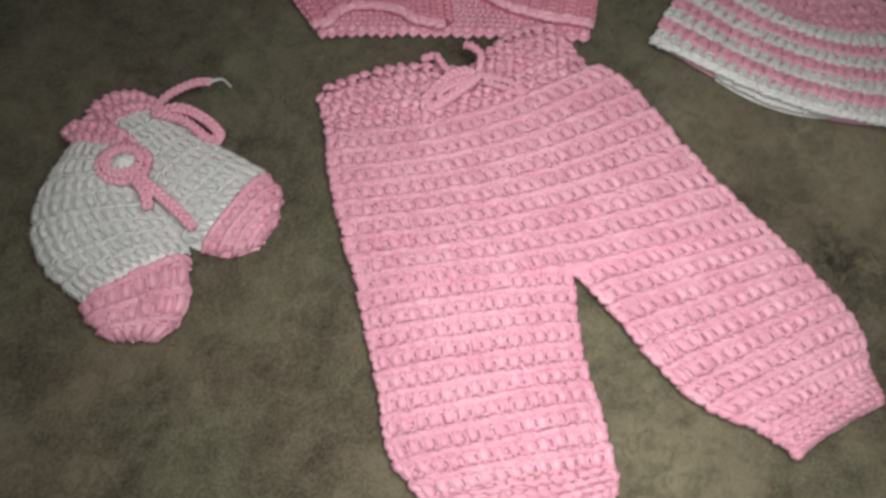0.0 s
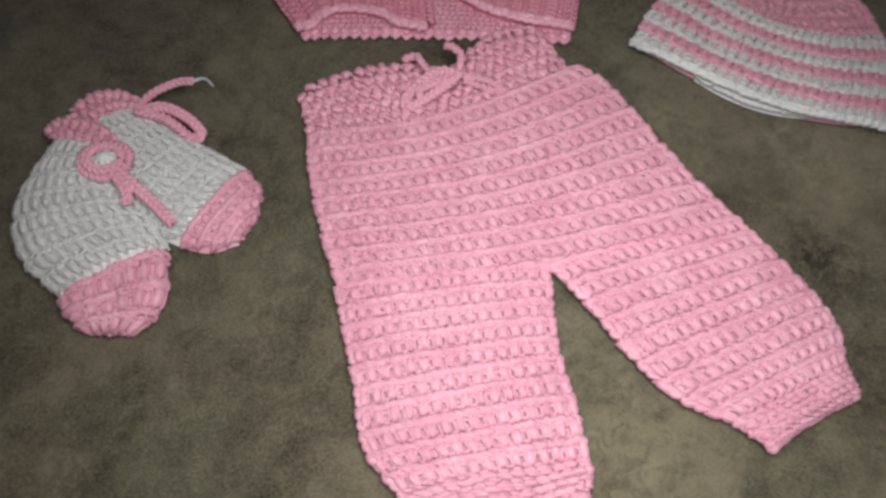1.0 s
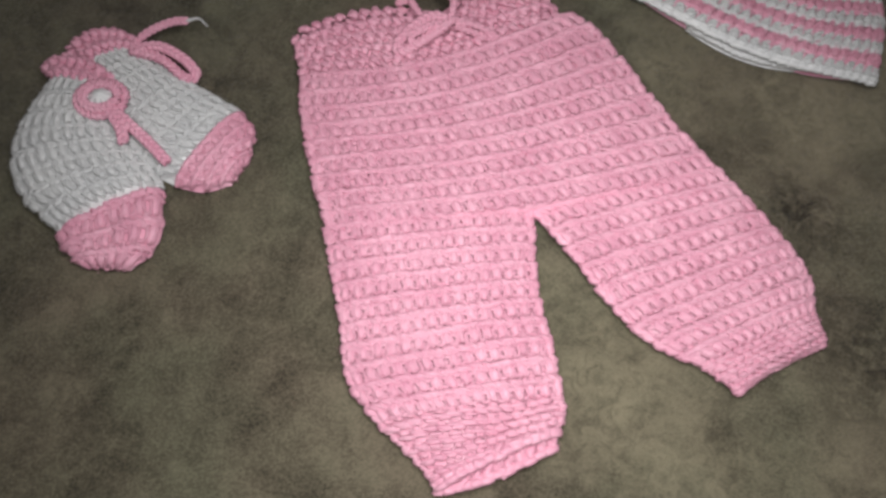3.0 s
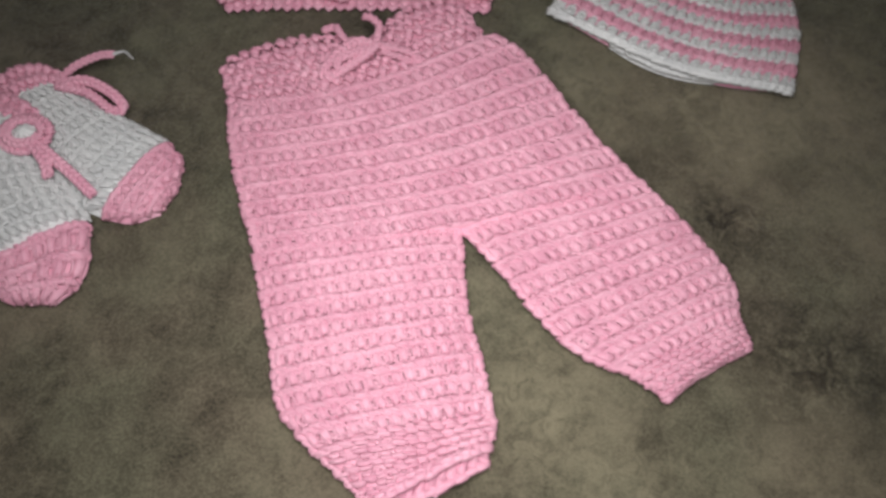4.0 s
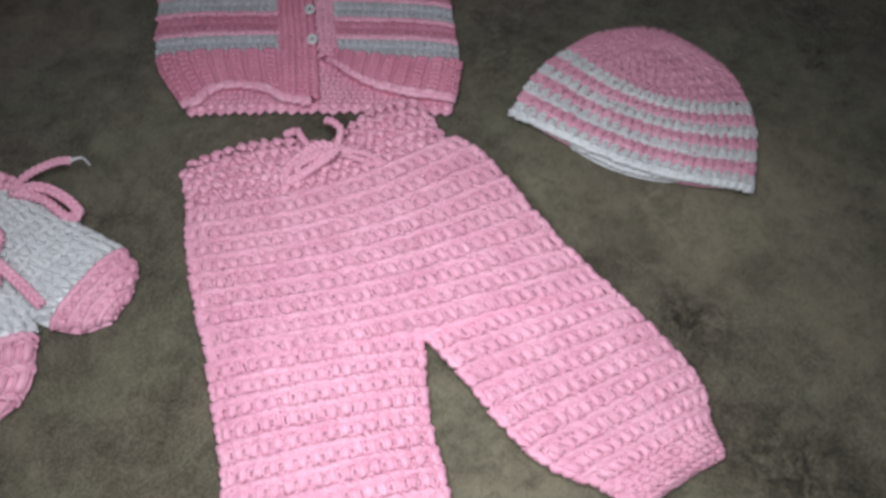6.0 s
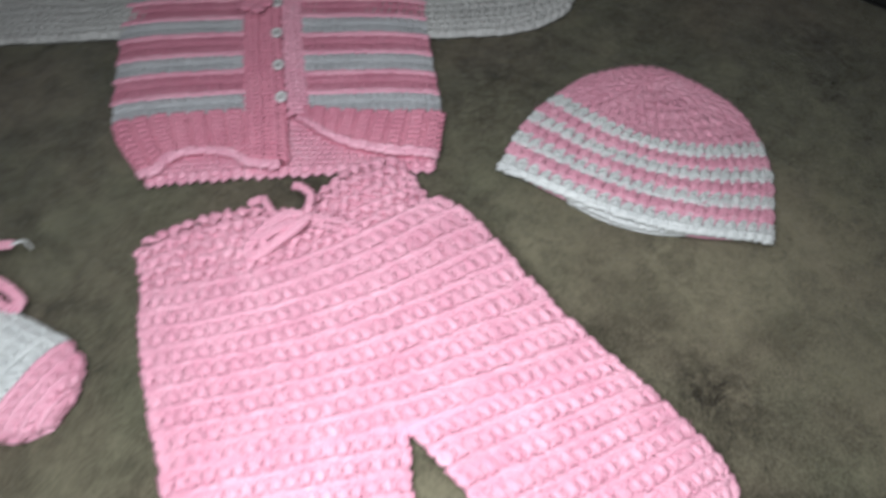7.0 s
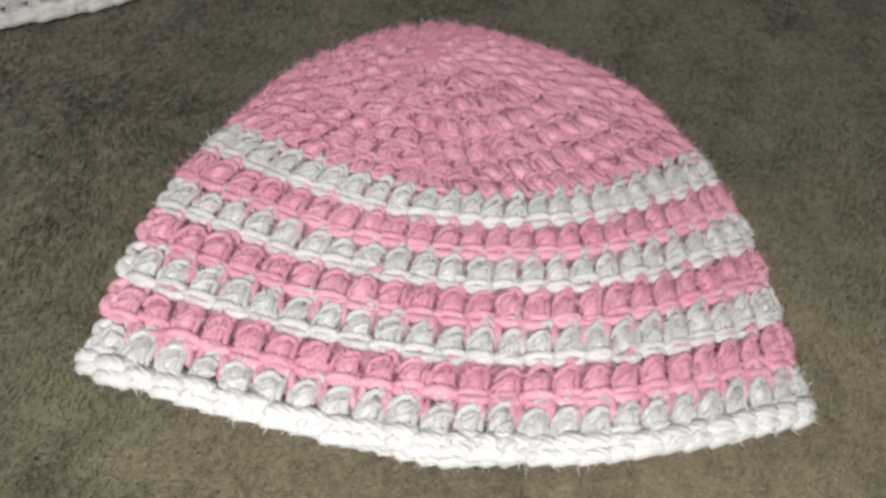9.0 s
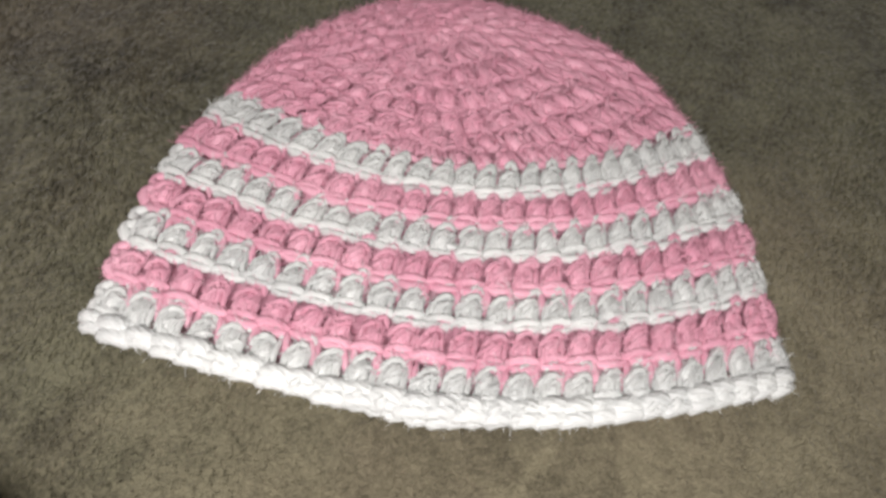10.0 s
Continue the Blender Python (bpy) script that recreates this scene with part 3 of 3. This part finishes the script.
FOLD = ((0.200, 0.2745, 0.010, 0.0045), (0.1885, 0.2630, 0.010, 0.006), (0.178, 0.2500, 0.009, 0.005), (0.110, 0.300, 0.020, 0.002))
leg_l = cloth((curve((0.066, 0.358), (0.0845, 0.306), (0.0950, 0.2712), (0.1145, 0.2495)), curve((0.188, 0.386), (0.195, 0.335), (0.2040, 0.3065), (0.2120, 0.2770))), 0.010, low=0.004, power=3.2, dents=FOLD)
leg_r = cloth((curve((0.188, 0.386), (0.213, 0.360), (0.235, 0.333), (0.258, 0.3130), (0.287, 0.3025)), curve((0.2965, 0.4225), (0.3265, 0.3935), (0.3485, 0.366), (0.3520, 0.342))), 0.010, low=lambda u, v: 0.004 + 0.013 * u**2 * np.clip(1 - v, 0, 1), power=3.2, dents=((0.300, 0.345, 0.02, 0.002), (0.27, 0.335, 0.012, 0.0015)))
knit_panel("body", body_cloth, 9, (26, 30), TOOTH, 0.00118, PINK, trousers, grid=(50, 30), selvedge=0.0024, drop=0.0022)
knit_panel("leg", leg_l, 10, (17, 14), TOOTH, 0.00128, PINK, trousers, "", -0.018, 1.0, selvedge=0.0025, drop=0.0022)
knit_panel("leg", leg_r, 9, (17, 13), TOOTH, 0.00122, PINK, trousers, "", -0.018, 1.0, selvedge=0.0025, drop=0.0022)
# waistband, gathered by the drawstring
band_top = curve((0.0205, 0.494), (0.027, 0.506), (0.066, 0.524), (0.100, 0.529), (0.117, 0.531), (0.141, 0.562), (0.165, 0.575), (0.178, 0.568))
band_plan = cloth((lambda v: band_top(np.full_like(np.asarray(v, float), 0.0)), lambda v: band_top(np.full_like(np.asarray(v, float), 1.0))), 0.0115, low=0.004, power=3.6, ends=(0.2, 0))


def band(u, v):
    u, v = np.broadcast_arrays(np.asarray(u, float), np.asarray(v, float))
    w = v[..., None]
    xy = band_top(u) * (1 - w) + body_cloth(u, np.zeros_like(u))[..., :2] * w
    z = band_plan(u, v)[..., 2] + 0.008 * u**2 * v**2 - 0.005 * np.exp(-((xy[..., 0] - 0.113) ** 2 + (xy[..., 1] - 0.527) ** 2) / 0.012**2)
    return np.concatenate([xy, z[..., None]], -1)


knit_panel("waistband", band, 5, 23, KNOB, 0.00135, PINK, trousers, "ribbed pink waistband", grid=(50, 12), order=0.5, selvedge=0.0024, jitter=0.08, drop=0.0016)
cuff_l = cloth((curve((0.1145, 0.2495), (0.1330, 0.2362), (0.1495, 0.2225)), curve((0.2120, 0.2770), (0.2135, 0.2670), (0.2105, 0.2575))), 0.009, low=0.004, power=3.0, dents=FOLD)
cuff_r = cloth((curve((0.287, 0.3025), (0.2985, 0.2960), (0.3070, 0.2905)), curve((0.3205, 0.3225), (0.3240, 0.3150), (0.3275, 0.3075)), curve((0.3520, 0.342), (0.3545, 0.3345), (0.3575, 0.3255))), 0.009, low=0.004, power=3.0, ends=(0, 0.35))
for S, rows, count, lip in ((cuff_l, 5, 14, 0.0012), (cuff_r, 5, 13, 0.0)):
    cuff = knit_panel("cuff", S, rows, count, LOW_RIB, 0.0012, PINK, trousers, "ribbed pink ankle cuff", grid=(30, 10), order=0.5, selvedge=0.002, jitter=0.06)
    pile = Pile()
    stitch_row(pile, S, 0.93, 1.12, count - 1, EDGE, 0.0014, jitter=0.06, lift=lip)
    tagged(part("cuff_edge", pile.mesh("cuff_edge", PINK), cuff, "pink chain-stitch edging"), kind="stuff")
# the far layer of the ankle's opening, lying on the carpet
rear = cloth((curve((0.1530, 0.2255), (0.1500, 0.2180)), curve((0.1830, 0.2425), (0.1785, 0.2285)), curve((0.2105, 0.2570), (0.2105, 0.2490))), 0.004, low=0.004)
rear_cuff = knit_panel("rear_cuff", rear, 1, 11, HALF_DOUBLE, 0.0013, PINK, trousers, grid=(20, 4), k=8, sides=6)
pile = Pile()
stitch_row(pile, rear, 0.75, 1.15, 12, EDGE, 0.0014, jitter=0.06)
tagged(part("cuff_edge", pile.mesh("cuff_edge", PINK), rear_cuff, "pink chain-stitch edging"), kind="stuff")
drawstring = None
for name, r, pts in (
    ("drawstring", 0.0019, ((0.086, 0.500, 0.018), (0.104, 0.509, 0.021), (0.124, 0.512, 0.023), (0.137, 0.513, 0.021))),
    ("bow_loop", 0.0022, ((0.124, 0.511, 0.023), (0.113, 0.512, 0.026), (0.101, 0.503, 0.025), (0.091, 0.490, 0.020), (0.097, 0.486, 0.020), (0.110, 0.496, 0.023), (0.123, 0.507, 0.026))),
    ("bow_loop", 0.0018, ((0.122, 0.508, 0.024), (0.112, 0.503, 0.027), (0.100, 0.494, 0.026), (0.104, 0.490, 0.023), (0.116, 0.500, 0.025), (0.126, 0.511, 0.027))),
    ("bow_loop", 0.0014, ((0.125, 0.510, 0.025), (0.142, 0.510, 0.023), (0.158, 0.504, 0.019), (0.150, 0.505, 0.019), (0.127, 0.507, 0.024))),
    ("string_end", 0.0018, ((0.123, 0.511, 0.024), (0.124, 0.519, 0.026), (0.1235, 0.528, 0.026), (0.117, 0.533, 0.027), (0.112, 0.5345, 0.026))),
    ("string_end", 0.0017, ((0.112, 0.508, 0.023), (0.103, 0.514, 0.024), (0.097, 0.522, 0.024), (0.094, 0.527, 0.022), (0.085, 0.5245, 0.020))),
):
    pile = Pile()
    cord(pile, pts, r)
    made = part(name, pile.mesh(name, PINK), drawstring or trousers, "pink chain-stitch cord")
    drawstring = drawstring or made

# ---- booties ----
GROUP = "pair of booties"
boot_b = thing("bootie", -0.05, 0.42, "white crocheted baby bootie, pink toe and cuff, tied lace", "bootie", GROUP)
bb = cloth((curve((-0.108, 0.452), (-0.080, 0.418), (-0.055, 0.388), (-0.029, 0.3765)), curve((-0.080, 0.471), (-0.050, 0.457), (-0.022, 0.444), (-0.002, 0.434))), 0.013, low=0.004, power=2.6)
knit_panel("upper", bb, 8, (8, 10), HALF_DOUBLE, 0.00100, WHITE, boot_b, "white crocheted upper", grid=(30, 16))
tb = cloth((curve((-0.029, 0.3765), (-0.012, 0.3755), (0.004, 0.384)), curve((-0.002, 0.434), (0.0095, 0.420), (0.0095, 0.398))), 0.013, low=0.004, power=2.6, ends=(0, 0.6))
knit_panel("toe", tb, 4, (8, 5), TOOTH, 0.00112, PINK, boot_b, "pink crocheted toe", grid=(26, 10))
cb = cloth((curve((-0.127, 0.462), (-0.108, 0.452)), curve((-0.105, 0.479), (-0.092, 0.462)), curve((-0.082, 0.478), (-0.078, 0.469))), 0.012, low=0.006, power=2.6)
knit_panel("cuff", cb, 2, 8, KNOB, 0.0013, PINK, boot_b, "ruffled pink cuff", grid=(20, 6))
pile = Pile()
cord(pile, ((-0.080, 0.466, 0.017), (-0.072, 0.480, 0.018), (-0.058, 0.489, 0.020), (-0.046, 0.489, 0.023)), 0.0018)
cord(pile, ((-0.080, 0.464, 0.017), (-0.062, 0.469, 0.019), (-0.045, 0.464, 0.016), (-0.035, 0.456, 0.012), (-0.041, 0.452, 0.012), (-0.058, 0.461, 0.017), (-0.078, 0.464, 0.018)), 0.0022)
part("lace", pile.mesh("lace", PINK), boot_b, "pink chain-stitch lace bow")
pile = Pile()
strand(pile, ((-0.047, 0.489, 0.0235), (-0.038, 0.489, 0.027), (-0.030, 0.482, 0.029)), 0.0012, 12, 0.5)
part("lace_end", pile.mesh("lace_end", WHITE), boot_b, "pale frayed lace end")
pile = Pile()
strand(pile, ((-0.040, 0.451, 0.013), (-0.034, 0.448, 0.010), (-0.028, 0.445, 0.007)), 0.0010, 12, 0.5)
part("lace_end", pile.mesh("lace_end", WHITE), boot_b, "pale frayed lace end")

boot_a = thing("bootie", -0.08, 0.38, "white crocheted baby bootie, pink toe, round pink rosette", "bootie", GROUP)
ba = cloth((curve((-0.125, 0.440), (-0.132, 0.415), (-0.1335, 0.388), (-0.121, 0.360), (-0.103, 0.345), (-0.0880, 0.3345)), curve((-0.076, 0.432), (-0.062, 0.408), (-0.048, 0.389), (-0.036, 0.374))), 0.018, low=0.004, power=2.6)
knit_panel("upper", ba, 8, (10, 13), HALF_DOUBLE, 0.00106, WHITE, boot_a, "white crocheted upper", grid=(30, 16))
ta = cloth((curve((-0.0880, 0.3345), (-0.080, 0.3245), (-0.066, 0.3180)), curve((-0.036, 0.374), (-0.0305, 0.352), (-0.031, 0.333), (-0.042, 0.3195))), 0.014, low=0.004, power=2.6, ends=(0, 0.55), dents=((-0.057, 0.338, 0.012, 0.004),))
knit_panel("toe", ta, 3, (8, 5), TOOTH, 0.00125, PINK, boot_a, "pink crocheted toe", grid=(26, 10))
ca = cloth((curve((-0.134, 0.448), (-0.124, 0.438)), curve((-0.108, 0.452), (-0.102, 0.434)), curve((-0.084, 0.444), (-0.078, 0.428))), 0.015, low=0.008, power=2.6)
knit_panel("cuff", ca, 2, 8, KNOB, 0.0013, PINK, boot_a, "ruffled pink cuff", grid=(20, 6))
pile = Pile()
for rad, hgt, rr in ((0.0120, 0.0235, 0.0020), (0.0090, 0.0265, 0.0020)):
    cord(pile, [(-0.082 + rad * 1.2 * math.cos(a), 0.4215 + rad * math.sin(a), hgt) for a in np.linspace(0, 2 * math.pi, 13)], rr, 0.005)
rosette = part("rosette", pile.mesh("rosette", PINK), boot_a, "round pink crocheted rosette")
pile = Pile()
for a in np.linspace(0, math.pi, 4, endpoint=False):
    c, s = 0.0068 * math.cos(a), 0.0058 * math.sin(a)
    strand(pile, ((-0.082 - c, 0.4215 - s, 0.0250), (-0.082, 0.4215, 0.0290), (-0.082 + c, 0.4215 + s, 0.0250)), 0.0022, 9)
part("rosette_centre", pile.mesh("rosette_centre", WHITE), rosette, "white rosette centre")
pile = Pile()
cord(pile, ((-0.074, 0.415, 0.025), (-0.062, 0.407, 0.024), (-0.046, 0.396, 0.021), (-0.032, 0.385, 0.018)), 0.0022)
cord(pile, ((-0.074, 0.413, 0.025), (-0.064, 0.402, 0.024), (-0.060, 0.393, 0.022)), 0.0022)
part("lace", pile.mesh("lace", PINK), boot_a, "pink chain-stitch lace")

# ---- cardigan ----
cardigan = thing("cardigan", 0.08, 0.65, "pink and pale grey striped knitted baby cardigan, buttoned, laid flat", "cardigan")
cl = curve((0.004, 0.560), (-0.020, 0.592), (-0.032, 0.625), (-0.040, 0.67), (-0.050, 0.72), (-0.058, 0.79), (-0.05, 0.85))
cr = curve((0.199, 0.578), (0.203, 0.612), (0.200, 0.64), (0.194, 0.68), (0.189, 0.72), (0.184, 0.79), (0.176, 0.85))
cm = curve((0.097, 0.567), (0.088, 0.620), (0.080, 0.66), (0.073, 0.70), (0.067, 0.745), (0.063, 0.80), (0.06, 0.85))
front = cloth((cl, cm, cr), 0.007, low=0.005, power=5.0, mid=0.5)
V_RIB = 0.178
# the back's hem, seen below and inside the fronts
back = cloth((curve((0.000, 0.630), (0.009, 0.5560)), curve((0.100, 0.640), (0.098, 0.566)), curve((0.199, 0.635), (0.199, 0.572))), 0.0015, low=0.003, power=6.0)
knit_panel("back_hem", back, 16, 44, KNIT, 0.0011, PINK, cardigan, "ribbed pink back hem", k=6, sides=6, grid=(40, 6))
pile = Pile()
stitch_row(pile, back, 0.94, 1.07, 25, PICOT, 0.0014, jitter=0.05)
tagged(part("hem_edge", pile.mesh("hem_edge", PINK), cardigan, "scalloped pink edging"), kind="stuff")
# left front's rib, its hem standing a little open
def lifted_hem(u, v):
    """The left front, its hem drawn up in a low arch."""
    arch = 0.052 * np.exp(-(((np.asarray(u) - 0.24) / 0.14) ** 4))
    return front(u, v + arch * np.clip(1 - v / V_RIB, 0, 1.2))


knit_panel("front_rib", lifted_hem, 9, 27, KNIT, 0.0012, PINK_MID, cardigan, "ribbed pink front hem", 0.0, V_RIB, k=6, sides=6, u0=0.0, u1=0.5, grid=(26, 8), order=0.0, ribs=0.0022)
pile = Pile()
stitch_row(pile, lifted_hem, -0.022, 0.012, 15, EDGE, 0.0015, u0=0.0, u1=0.5, lift=0.001)
tagged(part("hem_edge", pile.mesh("hem_edge", PINK), cardigan, "pink edging"), kind="stuff")
# the other front's hem sweeps up to the last button
flap = cloth((curve((0.104, 0.611), (0.101, 0.619)), curve((0.145, 0.584), (0.149, 0.614)), curve((0.199, 0.579), (0.2025, 0.617))), 0.006, low=0.007, power=7.0, mid=0.5)
knit_panel("front_rib", flap, 8, 27, KNIT, 0.0012, PINK_MID, cardigan, "ribbed pink front hem, swept open", k=6, sides=6, grid=(26, 8), order=0.0, ribs=0.0022)
pile = Pile()
stitch_row(pile, flap, -0.12, 0.08, 17, EDGE, 0.0015, lift=0.001)
tagged(part("hem_edge", pile.mesh("hem_edge", PINK), cardigan, "rolled pink edging"), kind="stuff")
for ua, ub, start, wide_grey, wide_pink in ((0.0, 0.41, 0.176, 0.071, 0.077), (0.585, 1.0, 0.148, 0.083, 0.073)):
    a, grey = start, True
    while a < 0.95:
        b = a + (wide_grey if grey else wide_pink)
        base = knit_panel("stripe", front, 2, 17, HALF_DOUBLE, 0.00088, GREY if grey else PINK_DEEP, cardigan, ("pale grey" if grey else "deep pink") + " knitted stripe", a, b, k=6, sides=6, u0=ua, u1=ub, grid=(20, 5))
        pile = Pile()
        stitch_row(pile, front, b - 0.012, b + 0.004, 22, EDGE, 0.0009, lift=0.0012, k=6, sides=6, u0=ua, u1=ub)
        tagged(part("edge_course", pile.mesh("edge_course", PINK), base, "raised pale pink edge row"), kind="stuff")
        a, grey = b, not grey


def strip(x0, x1, low, height, v0, v1):
    def side_line(dx):
        return lambda v: cm(v0 + (v1 - v0) * np.asarray(v)) + np.array((dx, 0.0))
    return cloth((side_line(x0), side_line(x1)), height, low=low, power=3.0)


knit_panel("placket", strip(-0.024, 0.004, 0.0085, 0.006, 0.0, 1.0), 66, 6, SHORT, 0.0010, PINK_MID, cardigan, "pink ribbed button band", k=6, sides=6, grid=(12, 30), ribs=0.0014)
knit_panel("placket", strip(0.007, 0.021, 0.009, 0.006, 0.15, 1.0), 56, 3, SHORT, 0.0011, PINK, cardigan, "pink ribbed buttonhole band", k=6, sides=6, grid=(10, 30))


def button(x, y, z):
    """A small pearly button with a rim and two holes."""
    bm = bmesh.new()
    prof = ((0.0, 0.0016), (0.0022, 0.0016), (0.0028, 0.0026), (0.0038, 0.0026), (0.0044, 0.0016), (0.0042, 0.0004), (0.0, 0.0))
    ring = [[bm.verts.new((x + p * math.cos(a), y + 1.25 * p * math.sin(a), z + h)) for a in np.linspace(0, 2 * math.pi, 20, endpoint=False)] for p, h in prof[1:-1]]
    for a, b in zip(ring, ring[1:]):
        for i in range(20):
            bm.faces.new((a[i], a[(i + 1) % 20], b[(i + 1) % 20], b[i])).smooth = True
    bm.faces.new(ring[0])
    bm.faces.new(ring[-1])
    bmesh.ops.recalc_face_normals(bm, faces=bm.faces)
    me = bpy.data.meshes.new("button")
    bm.to_mesh(me)
    bm.free()
    me.materials.append(PEARL)
    b = part("button", me, cardigan, "small pearly white button")
    holes = Pile()
    for dy in (-0.0010, 0.0010):
        strand(holes, ((x - 0.0006, y + dy, z + 0.0018), (x, y + dy, z + 0.0020), (x + 0.0006, y + dy, z + 0.0018)), 0.0005, 5)
    part("button_thread", holes.mesh("button_thread", BLACK), b, "dark sewing thread")


for v in (0.205, 0.325, 0.455, 0.585, 0.71, 0.84):
    x, y = cm(np.array(v))
    button(float(x) + 0.003, float(y), 0.0155)
pile = Pile()
kx, ky = cm(np.array(0.55)) + np.array((-0.006, 0.0))
for a in np.linspace(0, 2 * math.pi, 5, endpoint=False):
    c, s = math.cos(a), math.sin(a)
    cord(pile, ((kx - 0.006, ky, 0.021), (kx - 0.006 + 0.010 * c - 0.003 * s, ky + 0.010 * s + 0.003 * c, 0.024), (kx - 0.006 + 0.010 * c + 0.003 * s, ky + 0.010 * s - 0.003 * c, 0.024), (kx - 0.006, ky, 0.021)), 0.0016, 0.005)
part("rosette", pile.mesh("rosette", PINK_DEEP), cardigan, "pink crocheted flower")

# ---- white blanket ----
blanket = thing("blanket", 0.06, 0.76, "white crocheted baby blanket, folded, under a cardigan", "blanket")
near = curve((-0.30, 0.690), (-0.18, 0.694), (-0.06, 0.703), (0.06, 0.708), (0.19, 0.711), (0.235, 0.714), (0.272, 0.724), (0.298, 0.741), (0.306, 0.765))
far = curve((-0.30, 0.96), (0.0, 0.965), (0.306, 0.96))


def sheet(u, v):
    u, v = np.broadcast_arrays(np.asarray(u, float), np.asarray(v, float))
    xy = near(u) * (1 - v[..., None]) + far(u) * v[..., None]
    wave = 0.0008 * np.sin(xy[..., 0] * 90) + 0.001 * np.sin(xy[..., 0] * 31 + xy[..., 1] * 40)
    z = 0.0035 + 0.004 * np.sqrt(np.clip(v / 0.05, 0, 1)) + wave
    return np.concatenate([xy, np.maximum(z, 0.0025)[..., None]], -1)


knit_panel("border", sheet, 3, 95, HALF_DOUBLE, 0.0012, ECRU, blanket, "white crocheted border", 0.0, 0.07, k=6, sides=6, grid=(60, 4))
knit_panel("panel", sheet, 10, 95, HALF_DOUBLE, 0.0012, ECRU, blanket, "white crocheted field", 0.07, 0.42, k=6, sides=6, grid=(60, 8))
underlay("far_panel", sheet, ECRU, blanket, 60, 10, 0.0, 0.42, 1.0)
pile = Pile()
stitch_row(pile, sheet, -0.008, 0.014, 80, EDGE, 0.0014, k=5)
tagged(part("border_edge", pile.mesh("border_edge", ECRU), blanket, "white crocheted edging"), kind="stuff")

# ---- black cloth at the carpet's far side ----
bag = thing("black_cloth", 0.60, 0.80, "black folded cloth lying on the carpet", "cloth")
fold = cloth((curve((0.536, 0.7745), (0.560, 0.90)), curve((0.575, 0.742), (0.66, 0.80)), curve((0.66, 0.700), (0.76, 0.78))), 0.012, low=0.004, power=4.0, ends=(0.2, 0.2))
underlay("fold", fold, BLACK, bag, 30, 20, 0.0)

# ---- carpet pile: short fibres, brushed this way and that ----
COUNT = 420000
px, py = rng.uniform(-0.24, 0.60, COUNT), rng.uniform(0.17, 0.82, COUNT)


def waves(x, y, seed, scale):
    g = np.random.default_rng(seed)
    out = np.zeros_like(x)
    for _ in range(14):
        kx_, ky_ = g.normal(0, scale, 2)
        out += np.sin(kx_ * x + ky_ * y + g.uniform(0, 6.28))
    return out / 14**0.5


lean = waves(px, py, 3, 60) * 1.2 + waves(px, py, 4, 18) * 1.4 + rng.normal(0, 0.7, COUNT)
tilt = np.clip(1.12 + 0.22 * waves(px, py, 5, 40) + rng.normal(0, 0.12, COUNT), 0.6, 1.45)
length, wide = rng.uniform(0.0008, 0.0022, COUNT), rng.uniform(0.00014, 0.00032, COUNT)
dx, dy = np.cos(lean), np.sin(lean)
root = np.stack([px, py, np.full(COUNT, -0.0008)], -1)
across = np.stack([-dy, dx, np.zeros(COUNT)], -1) * wide[:, None]
tip = root + np.stack([dx * np.sin(tilt), dy * np.sin(tilt), np.cos(tilt)], -1) * length[:, None] + np.array((0, 0, 0.0007))
verts = np.stack([root - across, root + across, tip], 1).reshape(-1, 3)
me = bpy.data.meshes.new("carpet_pile")
me.vertices.add(3 * COUNT)
me.vertices.foreach_set("co", verts.astype(np.float32).ravel())
me.loops.add(3 * COUNT)
me.loops.foreach_set("vertex_index", np.arange(3 * COUNT, dtype=np.int32))
me.polygons.add(COUNT)
me.polygons.foreach_set("loop_start", np.arange(0, 3 * COUNT, 3, dtype=np.int32))
me.update(calc_edges=True)
me.materials.append(PILE)
tagged(new("carpet_pile", me), "short brown-olive carpet fibres, brushed in patches", "carpet pile", kind="stuff")
